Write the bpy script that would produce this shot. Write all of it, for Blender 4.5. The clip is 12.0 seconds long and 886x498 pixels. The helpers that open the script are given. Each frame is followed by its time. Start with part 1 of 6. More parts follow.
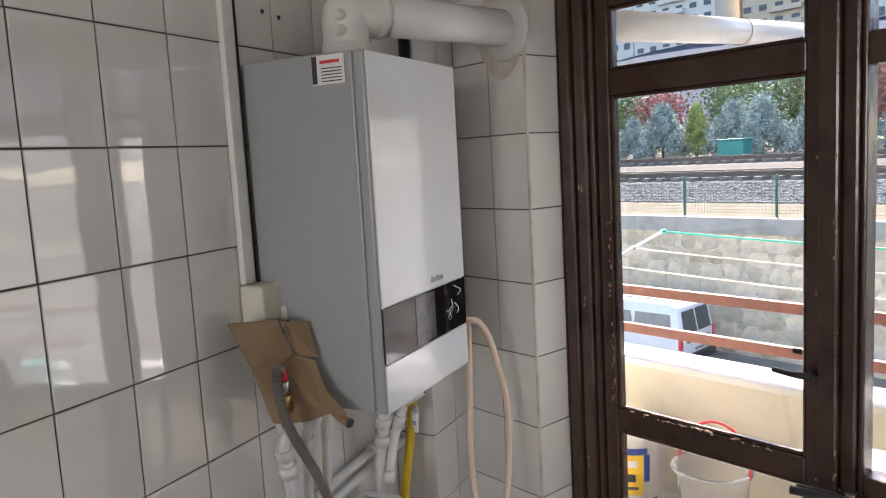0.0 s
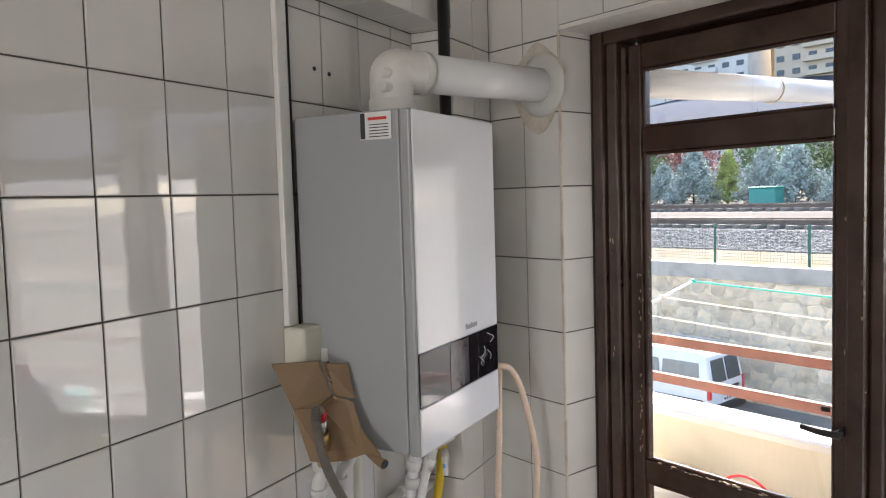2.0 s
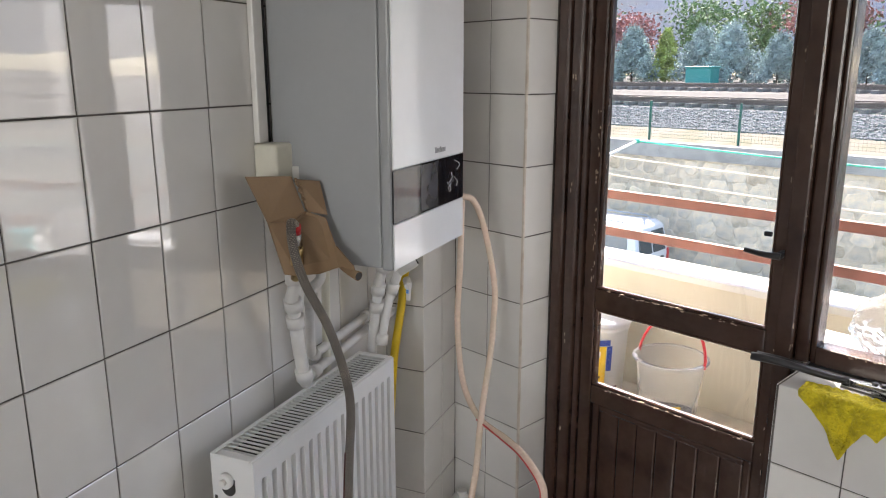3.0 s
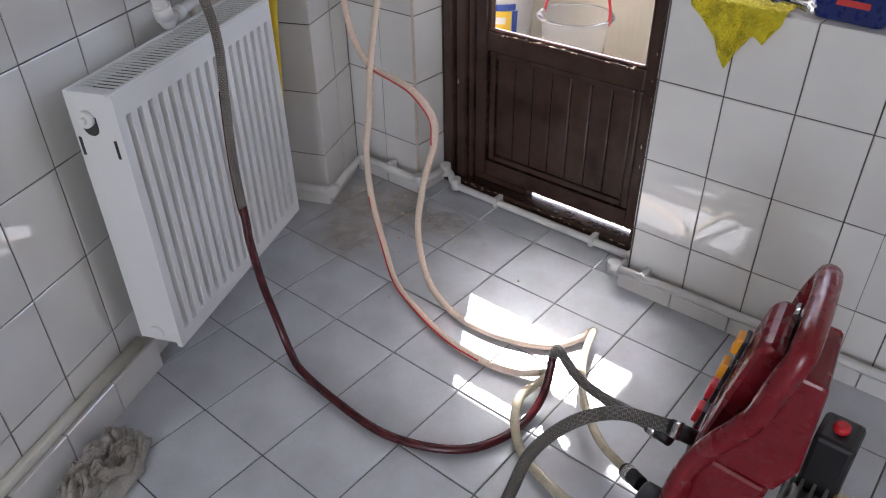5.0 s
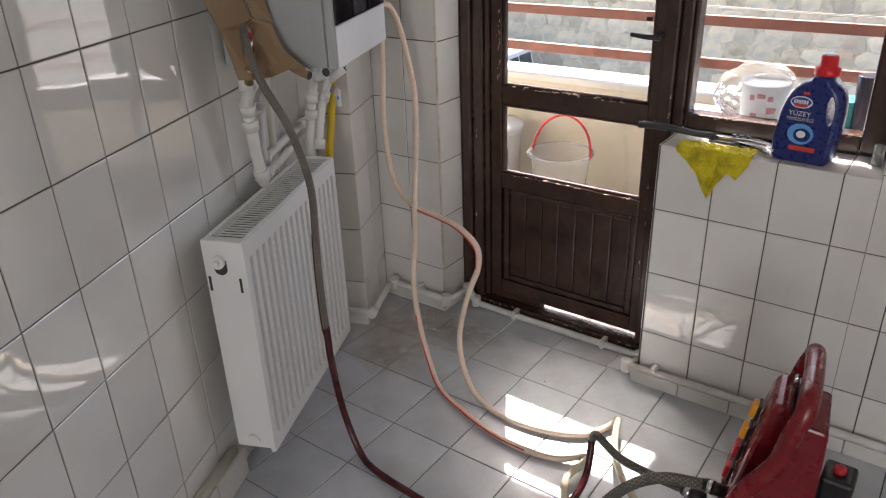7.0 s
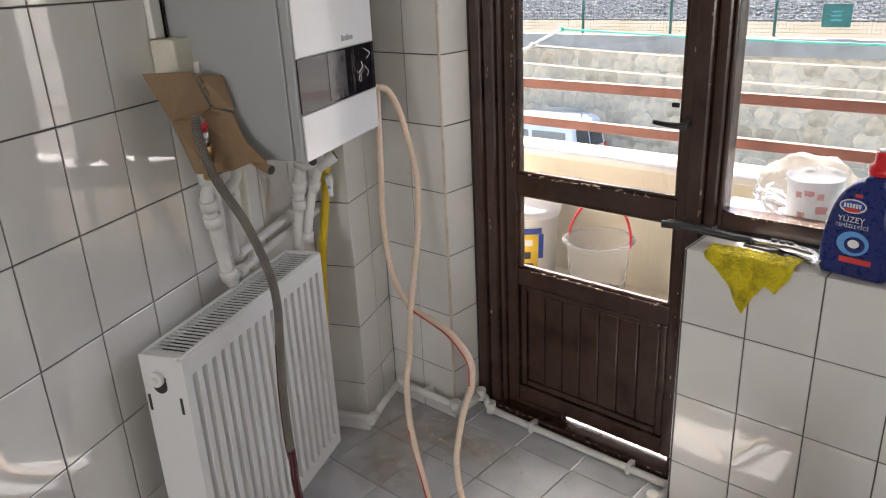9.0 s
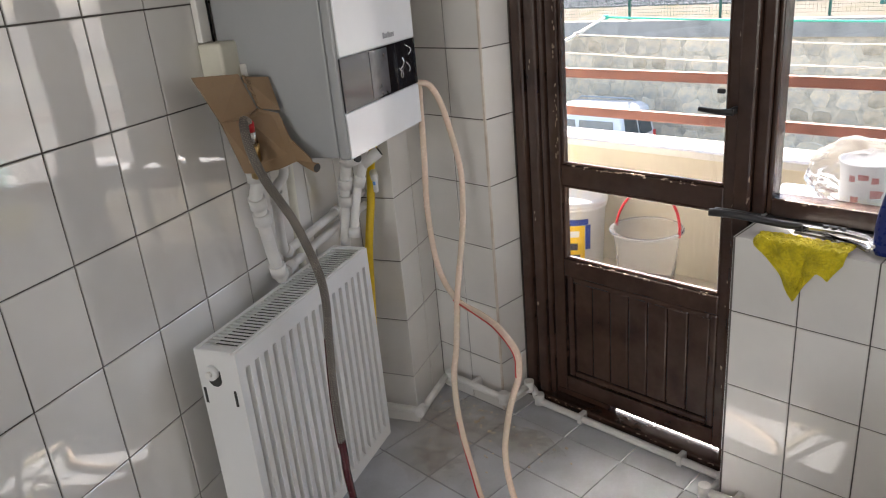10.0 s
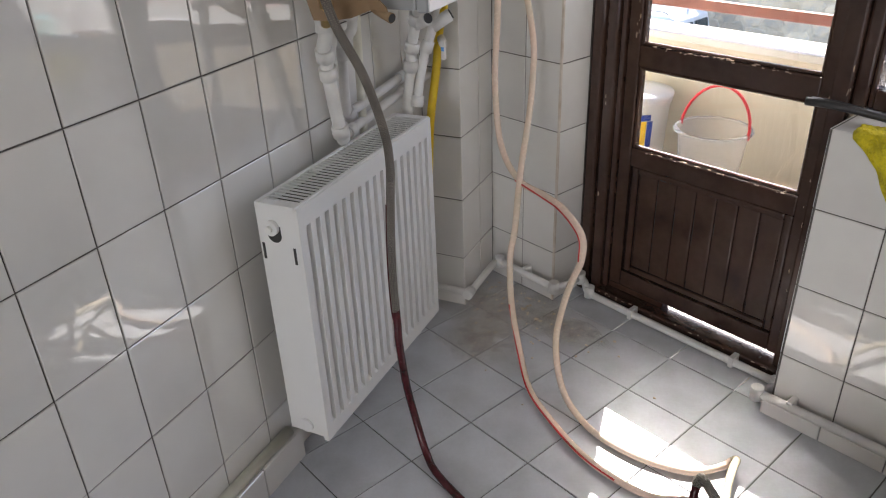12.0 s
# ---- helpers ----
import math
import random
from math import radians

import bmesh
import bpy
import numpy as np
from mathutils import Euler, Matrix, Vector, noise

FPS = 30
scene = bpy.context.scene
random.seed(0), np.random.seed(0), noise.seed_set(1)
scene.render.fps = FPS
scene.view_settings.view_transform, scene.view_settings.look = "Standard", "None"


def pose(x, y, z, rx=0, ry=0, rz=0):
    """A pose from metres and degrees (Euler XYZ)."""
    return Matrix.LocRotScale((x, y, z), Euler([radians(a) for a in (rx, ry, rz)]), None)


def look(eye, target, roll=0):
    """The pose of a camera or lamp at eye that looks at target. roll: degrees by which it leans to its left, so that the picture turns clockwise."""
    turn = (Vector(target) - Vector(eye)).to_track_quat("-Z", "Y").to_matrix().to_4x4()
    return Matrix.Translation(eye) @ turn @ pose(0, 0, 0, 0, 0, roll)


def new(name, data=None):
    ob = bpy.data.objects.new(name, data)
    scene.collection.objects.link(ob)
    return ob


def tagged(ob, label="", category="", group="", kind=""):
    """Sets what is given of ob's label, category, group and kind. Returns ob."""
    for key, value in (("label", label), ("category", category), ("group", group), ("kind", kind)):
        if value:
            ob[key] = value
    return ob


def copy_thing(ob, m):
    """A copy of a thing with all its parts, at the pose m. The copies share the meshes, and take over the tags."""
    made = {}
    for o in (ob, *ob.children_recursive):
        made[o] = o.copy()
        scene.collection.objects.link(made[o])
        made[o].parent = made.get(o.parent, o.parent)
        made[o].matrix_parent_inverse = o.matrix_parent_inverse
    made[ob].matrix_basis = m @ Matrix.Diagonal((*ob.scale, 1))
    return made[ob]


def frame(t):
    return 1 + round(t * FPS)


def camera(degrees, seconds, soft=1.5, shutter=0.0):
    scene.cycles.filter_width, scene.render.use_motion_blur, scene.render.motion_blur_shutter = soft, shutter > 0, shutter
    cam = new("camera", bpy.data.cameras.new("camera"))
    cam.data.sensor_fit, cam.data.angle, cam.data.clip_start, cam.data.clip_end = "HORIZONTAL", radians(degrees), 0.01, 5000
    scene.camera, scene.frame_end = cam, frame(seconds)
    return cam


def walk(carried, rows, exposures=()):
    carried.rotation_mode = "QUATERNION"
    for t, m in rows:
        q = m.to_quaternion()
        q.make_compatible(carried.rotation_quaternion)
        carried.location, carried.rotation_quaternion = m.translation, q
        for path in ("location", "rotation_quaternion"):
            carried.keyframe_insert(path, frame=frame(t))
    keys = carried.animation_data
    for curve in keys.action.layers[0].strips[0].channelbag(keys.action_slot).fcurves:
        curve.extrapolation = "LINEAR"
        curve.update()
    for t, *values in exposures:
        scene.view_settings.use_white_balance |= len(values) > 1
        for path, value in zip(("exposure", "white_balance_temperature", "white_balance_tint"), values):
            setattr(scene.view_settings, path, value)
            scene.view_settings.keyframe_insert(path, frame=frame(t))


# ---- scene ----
cam = camera(61.7, 12.0, soft=1.1)
PATH = [
    (0, (0.436, 0.291, 1.535), (2.22, 1.163, 1.294), -3.2),
    (0.5, (0.418, 0.256, 1.598), (2.199, 1.155, 1.458), -3.8),
    (1, (0.401, 0.273, 1.646), (2.174, 1.197, 1.597), -3.4),
    (1.5, (0.392, 0.263, 1.618), (2.159, 1.198, 1.572), -3.3),
    (2, (0.372, 0.281, 1.563), (2.134, 1.218, 1.43), -1.7),
    (2.5, (0.342, 0.326, 1.497), (2.109, 1.217, 1.205), -0.2),
    (2.7, (0.317, 0.339, 1.478), (2.098, 1.17, 1.108), -0.1),
    (4.3, (0.284, 0.269, 1.357), (1.981, 0.944, 0.543), -1.4),
    (4.5, (0.312, 0.258, 1.359), (1.971, 0.901, 0.445), -1.9),
    (5, (0.334, 0.264, 1.241), (1.902, 0.74, 0.095), -1.0),
    (5.5, (0.337, 0.296, 1.248), (1.87, 0.736, 0.041), -2.0),
    (6, (0.242, 0.32, 1.299), (1.836, 0.729, 0.163), -2.4),
    (6.5, (0.061, 0.369, 1.358), (1.748, 0.756, 0.355), -2.7),
    (7, (-0.013, 0.4, 1.413), (1.741, 0.809, 0.543), -2.0),
    (7.2, (-0.022, 0.407, 1.431), (1.742, 0.845, 0.599), -1.7),
    (9, (0.294, 0.268, 1.407), (2.065, 0.874, 0.704), -2.8),
    (9.5, (0.304, 0.253, 1.508), (2.073, 0.943, 0.879), -4.2),
    (10, (0.284, 0.254, 1.411), (2.006, 0.982, 0.7), -5.3),
    (10.5, (0.269, 0.253, 1.379), (1.95, 0.99, 0.583), -4.8),
    (11, (0.27, 0.273, 1.342), (1.924, 0.998, 0.482), -3.2),
    (11.5, (0.275, 0.282, 1.342), (1.899, 1.032, 0.448), -2.6),
    (12, (0.289, 0.348, 1.324), (1.872, 1.122, 0.378), -2.3),
]
walk(cam, [(t, look(eye, target, roll)) for t, eye, target, roll in PATH], [
    (0.0, 1.80, 6650, 15), (0.5, 1.76, 6700, 15), (1.5, 1.95, 6700, 15), (2.7, 2.00, 6600, 14), (4.3, 1.92, 6500, 15), (5.0, 1.97, 6050, 17), (5.8, 1.77, 6200, 17), (6.4, 1.69, 6450, 15), (7.0, 1.68, 6700, 16),
    (9.0, 1.88, 6800, 15), (10.0, 1.88, 6700, 14), (11.0, 1.93, 6600, 15), (12.0, 1.92, 6550, 15),
])

# ---- world and sun ----
SUN_EL = 44.1
SUN_AZ = 82.1  # clockwise from +y
world = bpy.data.worlds.new("sky")
scene.world = world
world.use_nodes = True
wn = world.node_tree.nodes
sky = wn.new("ShaderNodeTexSky")
sky.sky_type, sky.sun_disc = "NISHITA", False
sky.sun_elevation, sky.sun_rotation = radians(SUN_EL), radians(SUN_AZ)
wn["Background"].inputs["Strength"].default_value = 0.15
world.node_tree.links.new(sky.outputs[0], wn["Background"].inputs["Color"])
sun = new("sun", bpy.data.lights.new("sun", "SUN"))
sun.data.energy, sun.data.angle, sun.data.color = 5.0, radians(0.5), (1.0, 0.94, 0.85)
_c, _e = math.cos(radians(SUN_EL)), math.sin(radians(SUN_EL))
_to = Vector((math.sin(radians(SUN_AZ)) * _c, math.cos(radians(SUN_AZ)) * _c, _e))
sun.matrix_world = look(_to * 20, (0, 0, 0))

# ---- frames of reference ----
# ROOM: s along the door wall from the corner, n out of the house, z up
TH = radians(23.5)
ROOM = Matrix(((-math.sin(TH), math.cos(TH), 0, 2.474), (-math.cos(TH), -math.sin(TH), 0, 1.32), (0, 0, 1, 0), (0, 0, 0, 1)))
EYE4 = Matrix.Identity(4)


def R(s, n, z):
    return ROOM @ Vector((s, n, z))


# ---- materials ----
def mat(name, color, rough=0.5, metal=0.0, var=0.12, scale=6.0, fine=60.0, bump=0.1, dist=0.002, spec=0.5, tint=None, rnd=0.0, coat=0.0, detail=4.0, ior=1.5):
    """A surface with variation at two scales, fine relief, and uneven gloss. tint: second colour for the large stains."""
    m = bpy.data.materials.new(name)
    m.use_nodes = True
    nt = m.node_tree
    p = nt.nodes["Principled BSDF"]
    L = nt.links.new
    tc = nt.nodes.new("ShaderNodeTexCoord")
    big, small = nt.nodes.new("ShaderNodeTexNoise"), nt.nodes.new("ShaderNodeTexNoise")
    big.inputs["Scale"].default_value, small.inputs["Scale"].default_value = scale, fine
    big.inputs["Detail"].default_value = detail
    L(tc.outputs["Object"], big.inputs["Vector"])
    L(tc.outputs["Object"], small.inputs["Vector"])
    mix = nt.nodes.new("ShaderNodeMix")
    mix.data_type = "RGBA"
    c = Vector(color)
    t = Vector(tint) if tint else c * (1 - 2 * var)
    mix.inputs[6].default_value, mix.inputs[7].default_value = (*(min(1, v * (1 + var * 0.5)) for v in c), 1), (*t, 1)
    ramp = nt.nodes.new("ShaderNodeMapRange")
    ramp.inputs["From Min"].default_value, ramp.inputs["From Max"].default_value = 0.42, 0.75
    L(big.outputs["Fac"], ramp.inputs["Value"])
    L(ramp.outputs["Result"], mix.inputs[0])
    hsv = nt.nodes.new("ShaderNodeHueSaturation")
    mv = nt.nodes.new("ShaderNodeMapRange")
    mv.inputs["To Min"].default_value, mv.inputs["To Max"].default_value = 1 - var * 0.7, 1 + var * 0.5
    L(small.outputs["Fac"], mv.inputs["Value"])
    val = mv.outputs["Result"]
    if rnd:
        oi = nt.nodes.new("ShaderNodeObjectInfo")
        mr = nt.nodes.new("ShaderNodeMapRange")
        mr.inputs["To Min"].default_value, mr.inputs["To Max"].default_value = 1 - rnd, 1 + rnd
        L(oi.outputs["Random"], mr.inputs["Value"])
        mul = nt.nodes.new("ShaderNodeMath")
        mul.operation = "MULTIPLY"
        L(val, mul.inputs[0])
        L(mr.outputs["Result"], mul.inputs[1])
        val = mul.outputs[0]
    L(val, hsv.inputs["Value"])
    L(mix.outputs[2], hsv.inputs["Color"])
    L(hsv.outputs["Color"], p.inputs["Base Color"])
    rr = nt.nodes.new("ShaderNodeMapRange")
    rr.inputs["To Min"].default_value, rr.inputs["To Max"].default_value = max(0.02, rough * 0.75), min(1, rough * 1.3)
    L(small.outputs["Fac"], rr.inputs["Value"])
    L(rr.outputs["Result"], p.inputs["Roughness"])
    p.inputs["Metallic"].default_value = metal
    p.inputs["Specular IOR Level"].default_value = spec
    p.inputs["Coat Weight"].default_value = coat
    p.inputs["IOR"].default_value = ior
    if bump:
        b = nt.nodes.new("ShaderNodeBump")
        b.inputs["Strength"].default_value, b.inputs["Distance"].default_value = bump, dist
        L(small.outputs["Fac"], b.inputs["Height"])
        L(b.outputs["Normal"], p.inputs["Normal"])
    return m


def glass_mat(name, color=(1, 1, 1), rough=0.0, ior=1.45, trans=1.0, dirt=0.0):
    m = bpy.data.materials.new(name)
    m.use_nodes = True
    nt = m.node_tree
    p = nt.nodes["Principled BSDF"]
    p.inputs["Base Color"].default_value = (*color, 1)
    p.inputs["Roughness"].default_value, p.inputs["IOR"].default_value = rough, ior
    p.inputs["Transmission Weight"].default_value = trans
    if dirt:
        n = nt.nodes.new("ShaderNodeTexNoise")
        n.inputs["Scale"].default_value, n.inputs["Detail"].default_value = 9, 8
        r = nt.nodes.new("ShaderNodeMapRange")
        r.inputs["From Min"].default_value, r.inputs["From Max"].default_value = 0.45, 0.8
        r.inputs["To Min"].default_value, r.inputs["To Max"].default_value = trans, trans - dirt
        nt.links.new(n.outputs["Fac"], r.inputs["Value"])
        nt.links.new(r.outputs["Result"], p.inputs["Transmission Weight"])
    return m


TILE = mat("glazed_wall_tile", (0.76, 0.745, 0.715), 0.03, ior=2.0, var=0.05, scale=5, fine=8, bump=0.07, dist=0.004, spec=0.5, rnd=0.03, tint=(0.70, 0.685, 0.66))
# grey tile colour shifted to blue for the sky's reflection
FLOOR_TILE = mat("grey_floor_tile_sky_tint", (0.53, 0.55, 0.585), 0.22, var=0.10, scale=7, fine=120, bump=0.05, dist=0.001, rnd=0.05, tint=(0.44, 0.455, 0.48))
GROUT = mat("dark_grout", (0.11, 0.10, 0.09), 0.9, var=0.3, scale=9, fine=90, bump=0.3)
DUST = mat("brown_dust", (0.78, 0.63, 0.46), 0.95, var=0.10, scale=20, fine=140, bump=0.4)
_nt = DUST.node_tree
_n = _nt.nodes.new("ShaderNodeTexNoise")
_n.inputs["Scale"].default_value, _n.inputs["Detail"].default_value = 9, 10
_co = _nt.nodes.new("ShaderNodeTexCoord")
_di = _nt.nodes.new("ShaderNodeVectorMath")
_di.operation = "DISTANCE"
_di.inputs[1].default_value = (0.5, 0.5, 0.5)
_fl = _nt.nodes.new("ShaderNodeVectorMath")
_fl.operation = "MULTIPLY"
_fl.inputs[1].default_value = (1, 1, 0)
_ad = _nt.nodes.new("ShaderNodeVectorMath")
_ad.operation = "ADD"
_ad.inputs[1].default_value = (0, 0, 0.5)
_ed = _nt.nodes.new("ShaderNodeMapRange")
_ed.inputs["From Min"].default_value, _ed.inputs["From Max"].default_value = 0.46, 0.05
_mu = _nt.nodes.new("ShaderNodeMath")
_mu.operation = "MULTIPLY"
_r = _nt.nodes.new("ShaderNodeMapRange")
_r.inputs["From Min"].default_value, _r.inputs["From Max"].default_value, _r.inputs["To Max"].default_value = 0.30, 0.75, 0.36
_nt.links.new(_n.outputs["Fac"], _r.inputs["Value"])
_nt.links.new(_co.outputs["Generated"], _fl.inputs[0])
_nt.links.new(_fl.outputs["Vector"], _ad.inputs[0])
_nt.links.new(_ad.outputs["Vector"], _di.inputs[0])
_nt.links.new(_di.outputs["Value"], _ed.inputs["Value"])
_nt.links.new(_ed.outputs["Result"], _mu.inputs[0])
_nt.links.new(_r.outputs["Result"], _mu.inputs[1])
_nt.links.new(_mu.outputs["Value"], _nt.nodes["Principled BSDF"].inputs["Alpha"])
FILLER = mat("stained_filler", (0.55, 0.50, 0.44), 0.9, var=0.3, scale=14, fine=90, bump=0.4, tint=(0.46, 0.38, 0.30))
FLOOR_GROUT = mat("floor_grout", (0.13, 0.125, 0.12), 0.9, var=0.3, scale=9, fine=90, bump=0.3)
PLASTER = mat("white_plaster", (0.74, 0.72, 0.68), 0.8, var=0.1, scale=3, fine=50, bump=0.25)
CREAM = mat("cream_render", (0.74, 0.69, 0.57), 0.85, var=0.06, scale=4, fine=90, bump=0.3)
DIRT = mat("stained_plaster", (0.62, 0.55, 0.45), 0.9, var=0.25, scale=14, fine=80, bump=0.5, tint=(0.40, 0.30, 0.20))
WOOD = mat("dark_brown_gloss_paint", (0.052, 0.027, 0.019), 0.22, coat=0.15, var=0.3, scale=8, fine=45, bump=0.35, dist=0.003, tint=(0.030, 0.014, 0.010))
CHIP = mat("bare_chipped_wood", (0.36, 0.25, 0.17), 0.8, var=0.3, scale=40, fine=120, bump=0.3)
WHITE_METAL = mat("white_enamel", (0.80, 0.81, 0.82), 0.16, var=0.03, scale=3, fine=40, bump=0.02, coat=0.3)
GREY_METAL = mat("light_grey_enamel", (0.37, 0.385, 0.395), 0.35, var=0.04, scale=3, fine=70, bump=0.03)
RAD_WHITE = mat("radiator_enamel", (0.78, 0.78, 0.77), 0.32, var=0.02, scale=3, fine=7, bump=0)
# shade painted dark inside radiator, holes and cardboard roll; also dark valve caps
RAD_DARK = mat("dark_hollow_shade_and_caps", (0.045, 0.045, 0.045), 0.7)
WHITE_PLASTIC = mat("white_plastic", (0.78, 0.77, 0.74), 0.3, var=0.06, scale=8, fine=60, bump=0.05)
IVORY = mat("ivory_plastic", (0.72, 0.70, 0.60), 0.4, var=0.06, scale=8, fine=60, bump=0.05)
PIPE_WHITE = mat("white_pipe_plastic", (0.72, 0.71, 0.69), 0.38, var=0.08, scale=12, fine=70, bump=0.08)
BLACK_PAINT = mat("black_paint", (0.015, 0.015, 0.016), 0.35, var=0.3, scale=20, fine=80, bump=0.2)
RUST = mat("rusty_brown_steel", (0.07, 0.035, 0.02), 0.7, var=0.4, scale=40, fine=120, bump=0.3)
BLACK_PLASTIC = mat("black_plastic", (0.018, 0.018, 0.02), 0.4, var=0.2, fine=90, bump=0.15)
BLACK_GLOSS = mat("glossy_black_panel", (0.008, 0.008, 0.010), 0.03, var=0.1, scale=10, fine=22, bump=0.10, dist=0.004, spec=0.35)
SCREEN = mat("dull_grey_screen", (0.055, 0.055, 0.062), 0.12, var=0.25, scale=30, fine=60, bump=0.05)
YELLOW_PIPE = mat("yellow_gas_hose", (0.80, 0.55, 0.02), 0.4, var=0.1, scale=12)
CARDBOARD = mat("brown_cardboard", (0.275, 0.185, 0.112), 0.85, var=0.12, scale=7, fine=110, bump=0.2, tint=(0.25, 0.16, 0.085))
BRASS = mat("brass", (0.60, 0.42, 0.18), 0.3, metal=1.0)
CHROME = mat("steel", (0.62, 0.62, 0.62), 0.2, metal=1.0)
ALU = mat("cast_aluminium", (0.55, 0.55, 0.54), 0.42, metal=0.9, var=0.15, fine=120, bump=0.2)
RED_PLASTIC = mat("dark_red_plastic", (0.20, 0.008, 0.014), 0.26, var=0.05, scale=5, fine=30, bump=0)
RED = mat("bright_red_plastic", (0.65, 0.02, 0.03), 0.35)
ORANGE = mat("orange_plastic", (0.85, 0.34, 0.01), 0.35)
PINK_HOSE = mat("pinkish_clear_hose", (0.74, 0.57, 0.46), 0.25, var=0.15, scale=9, fine=140, bump=0.1, tint=(0.68, 0.60, 0.46))
CLEAR_HOSE = mat("yellowed_clear_hose", (0.52, 0.46, 0.33), 0.22, var=0.25, scale=30, fine=220, bump=0.4, tint=(0.36, 0.32, 0.24))
GREY_HOSE = mat("grey_braided_steel_hose", (0.13, 0.115, 0.10), 0.5, metal=0.0, var=0.16, scale=10, fine=520, bump=1.0, dist=0.004)
DARK_HOSE = mat("smoky_braided_hose", (0.095, 0.088, 0.076), 0.16, var=0.3, scale=12, fine=420, bump=0.9, dist=0.004, tint=(0.10, 0.095, 0.085))
CHROME_DULL = mat("dull_steel_wire", (0.40, 0.355, 0.30), 0.5, metal=0.3, var=0.2, scale=30, bump=0)
HOSE_THREAD = mat("hose_thread", (0.25, 0.235, 0.205), 0.5, var=0.2, scale=30, bump=0)
DRED_HOSE = mat("dark_red_hose", (0.075, 0.012, 0.016), 0.24, var=0.3, scale=30, fine=200, bump=0.3)
RED_LINE = mat("red_stripe", (0.55, 0.03, 0.03), 0.4)
YELLOW_CLOTH = mat("yellow_cloth", (0.68, 0.56, 0.02), 0.95, var=0.35, scale=30, fine=170, bump=1.0, dist=0.010, tint=(0.42, 0.34, 0.01))
RAG_CLOTH = mat("dirty_white_rag", (0.34, 0.32, 0.29), 0.95, var=0.3, scale=18, fine=200, bump=0.8, dist=0.004, tint=(0.28, 0.25, 0.21))
BLUE_BOTTLE = mat("blue_bottle_plastic", (0.010, 0.022, 0.15), 0.28, var=0.1, scale=8, fine=90, bump=0.05)
CAP_RED = mat("red_cap", (0.72, 0.02, 0.03), 0.35)
LABEL_WHITE = mat("label_white", (0.80, 0.80, 0.80), 0.5)
LABEL_BLUE = mat("label_light_blue", (0.12, 0.35, 0.72), 0.4)
LABEL_YELLOW = mat("label_yellow", (0.85, 0.55, 0.04), 0.5)
LABEL_RED = mat("label_red", (0.65, 0.05, 0.04), 0.5)
LABEL_BLUE_DARK = mat("label_dark_blue", (0.03, 0.07, 0.35), 0.5)
FADED_RED = mat("faded_red_print", (0.55, 0.16, 0.16), 0.5)
TEXT_DARK = mat("printed_dark", (0.04, 0.04, 0.05), 0.5)
GREY_TEXT = mat("printed_grey", (0.30, 0.30, 0.31), 0.5)
GLASS = glass_mat("window_glass")
HAZY = glass_mat("milky_plastic", (0.96, 0.97, 0.99), 0.06, 1.12, 0.92)
ROSETTE = mat("translucent_white_rubber", (0.60, 0.60, 0.58), 0.35, var=0.06)
BAG = glass_mat("thin_plastic_bag", (0.98, 0.98, 0.99), 0.08, 1.10, 0.84)
GREY_FILL = mat("dark_grey_paste", (0.10, 0.11, 0.12), 0.7, var=0.3, scale=30)
BUCKET_WHITE = mat("white_bucket", (0.76, 0.77, 0.78), 0.35, var=0.06)
MARBLE = mat("white_marble_slab", (0.80, 0.79, 0.76), 0.35, var=0.08, scale=3, fine=40, bump=0.08)
RAIL_BROWN = mat("red_brown_rail_paint", (0.30, 0.115, 0.085), 0.5, var=0.15, scale=10, fine=80, bump=0.15)
BALCONY_TILE = mat("balcony_floor_tile", (0.66, 0.61, 0.52), 0.6, var=0.15, scale=5, fine=60, bump=0.15)
ROPE_WHITE = mat("white_line", (0.78, 0.76, 0.72), 0.7)
ROPE_GREEN = mat("turquoise_line", (0.05, 0.60, 0.48), 0.6)
ROPE_TAN = mat("tan_rope", (0.45, 0.33, 0.18), 0.9, fine=200, bump=0.5)
ASPHALT = mat("asphalt", (0.24, 0.225, 0.20), 0.9, spec=0.15, var=0.3, scale=1.2, fine=40, bump=0.4)
SLEEPER = mat("weathered_sleeper_concrete", (0.24, 0.22, 0.20), 0.9, spec=0.2, var=0.2, scale=2, fine=30, bump=0.4)
DRY_EARTH = mat("dry_earth_and_grass", (0.175, 0.150, 0.118), 0.95, spec=0.1, var=0.3, scale=1.5, fine=14, bump=0.6, dist=0.03, tint=(0.15, 0.135, 0.08))
CONCRETE = mat("concrete", (0.42, 0.40, 0.36), 0.9, spec=0.2, var=0.15, scale=2, fine=30, bump=0.4)
STONE = mat("field_stone", (0.70, 0.575, 0.41), 0.9, var=0.25, scale=3, fine=22, bump=0.6, dist=0.02, rnd=0.22, tint=(0.50, 0.45, 0.38))
STONE_WARM = mat("ochre_field_stone", (0.62, 0.50, 0.35), 0.9, var=0.25, scale=3, fine=22, bump=0.6, dist=0.02, rnd=0.2)
MORTAR = mat("wall_mortar", (0.70, 0.59, 0.44), 0.95, var=0.2, scale=4, fine=30, bump=0.5, dist=0.02)
BALLAST = mat("ballast_stone", (0.31, 0.295, 0.28), 0.95, spec=0.2, var=0.3, scale=9, fine=40, bump=0.4)
RAIL_STEEL = mat("rail_steel", (0.13, 0.10, 0.085), 0.5, metal=0.2, var=0.2)
SAND = mat("pale_gravel", (0.115, 0.105, 0.095), 0.95, spec=0.1, var=0.25, scale=5, fine=60, bump=0.4)
FENCE_GREEN = mat("green_fence_paint", (0.02, 0.12, 0.085), 0.5)
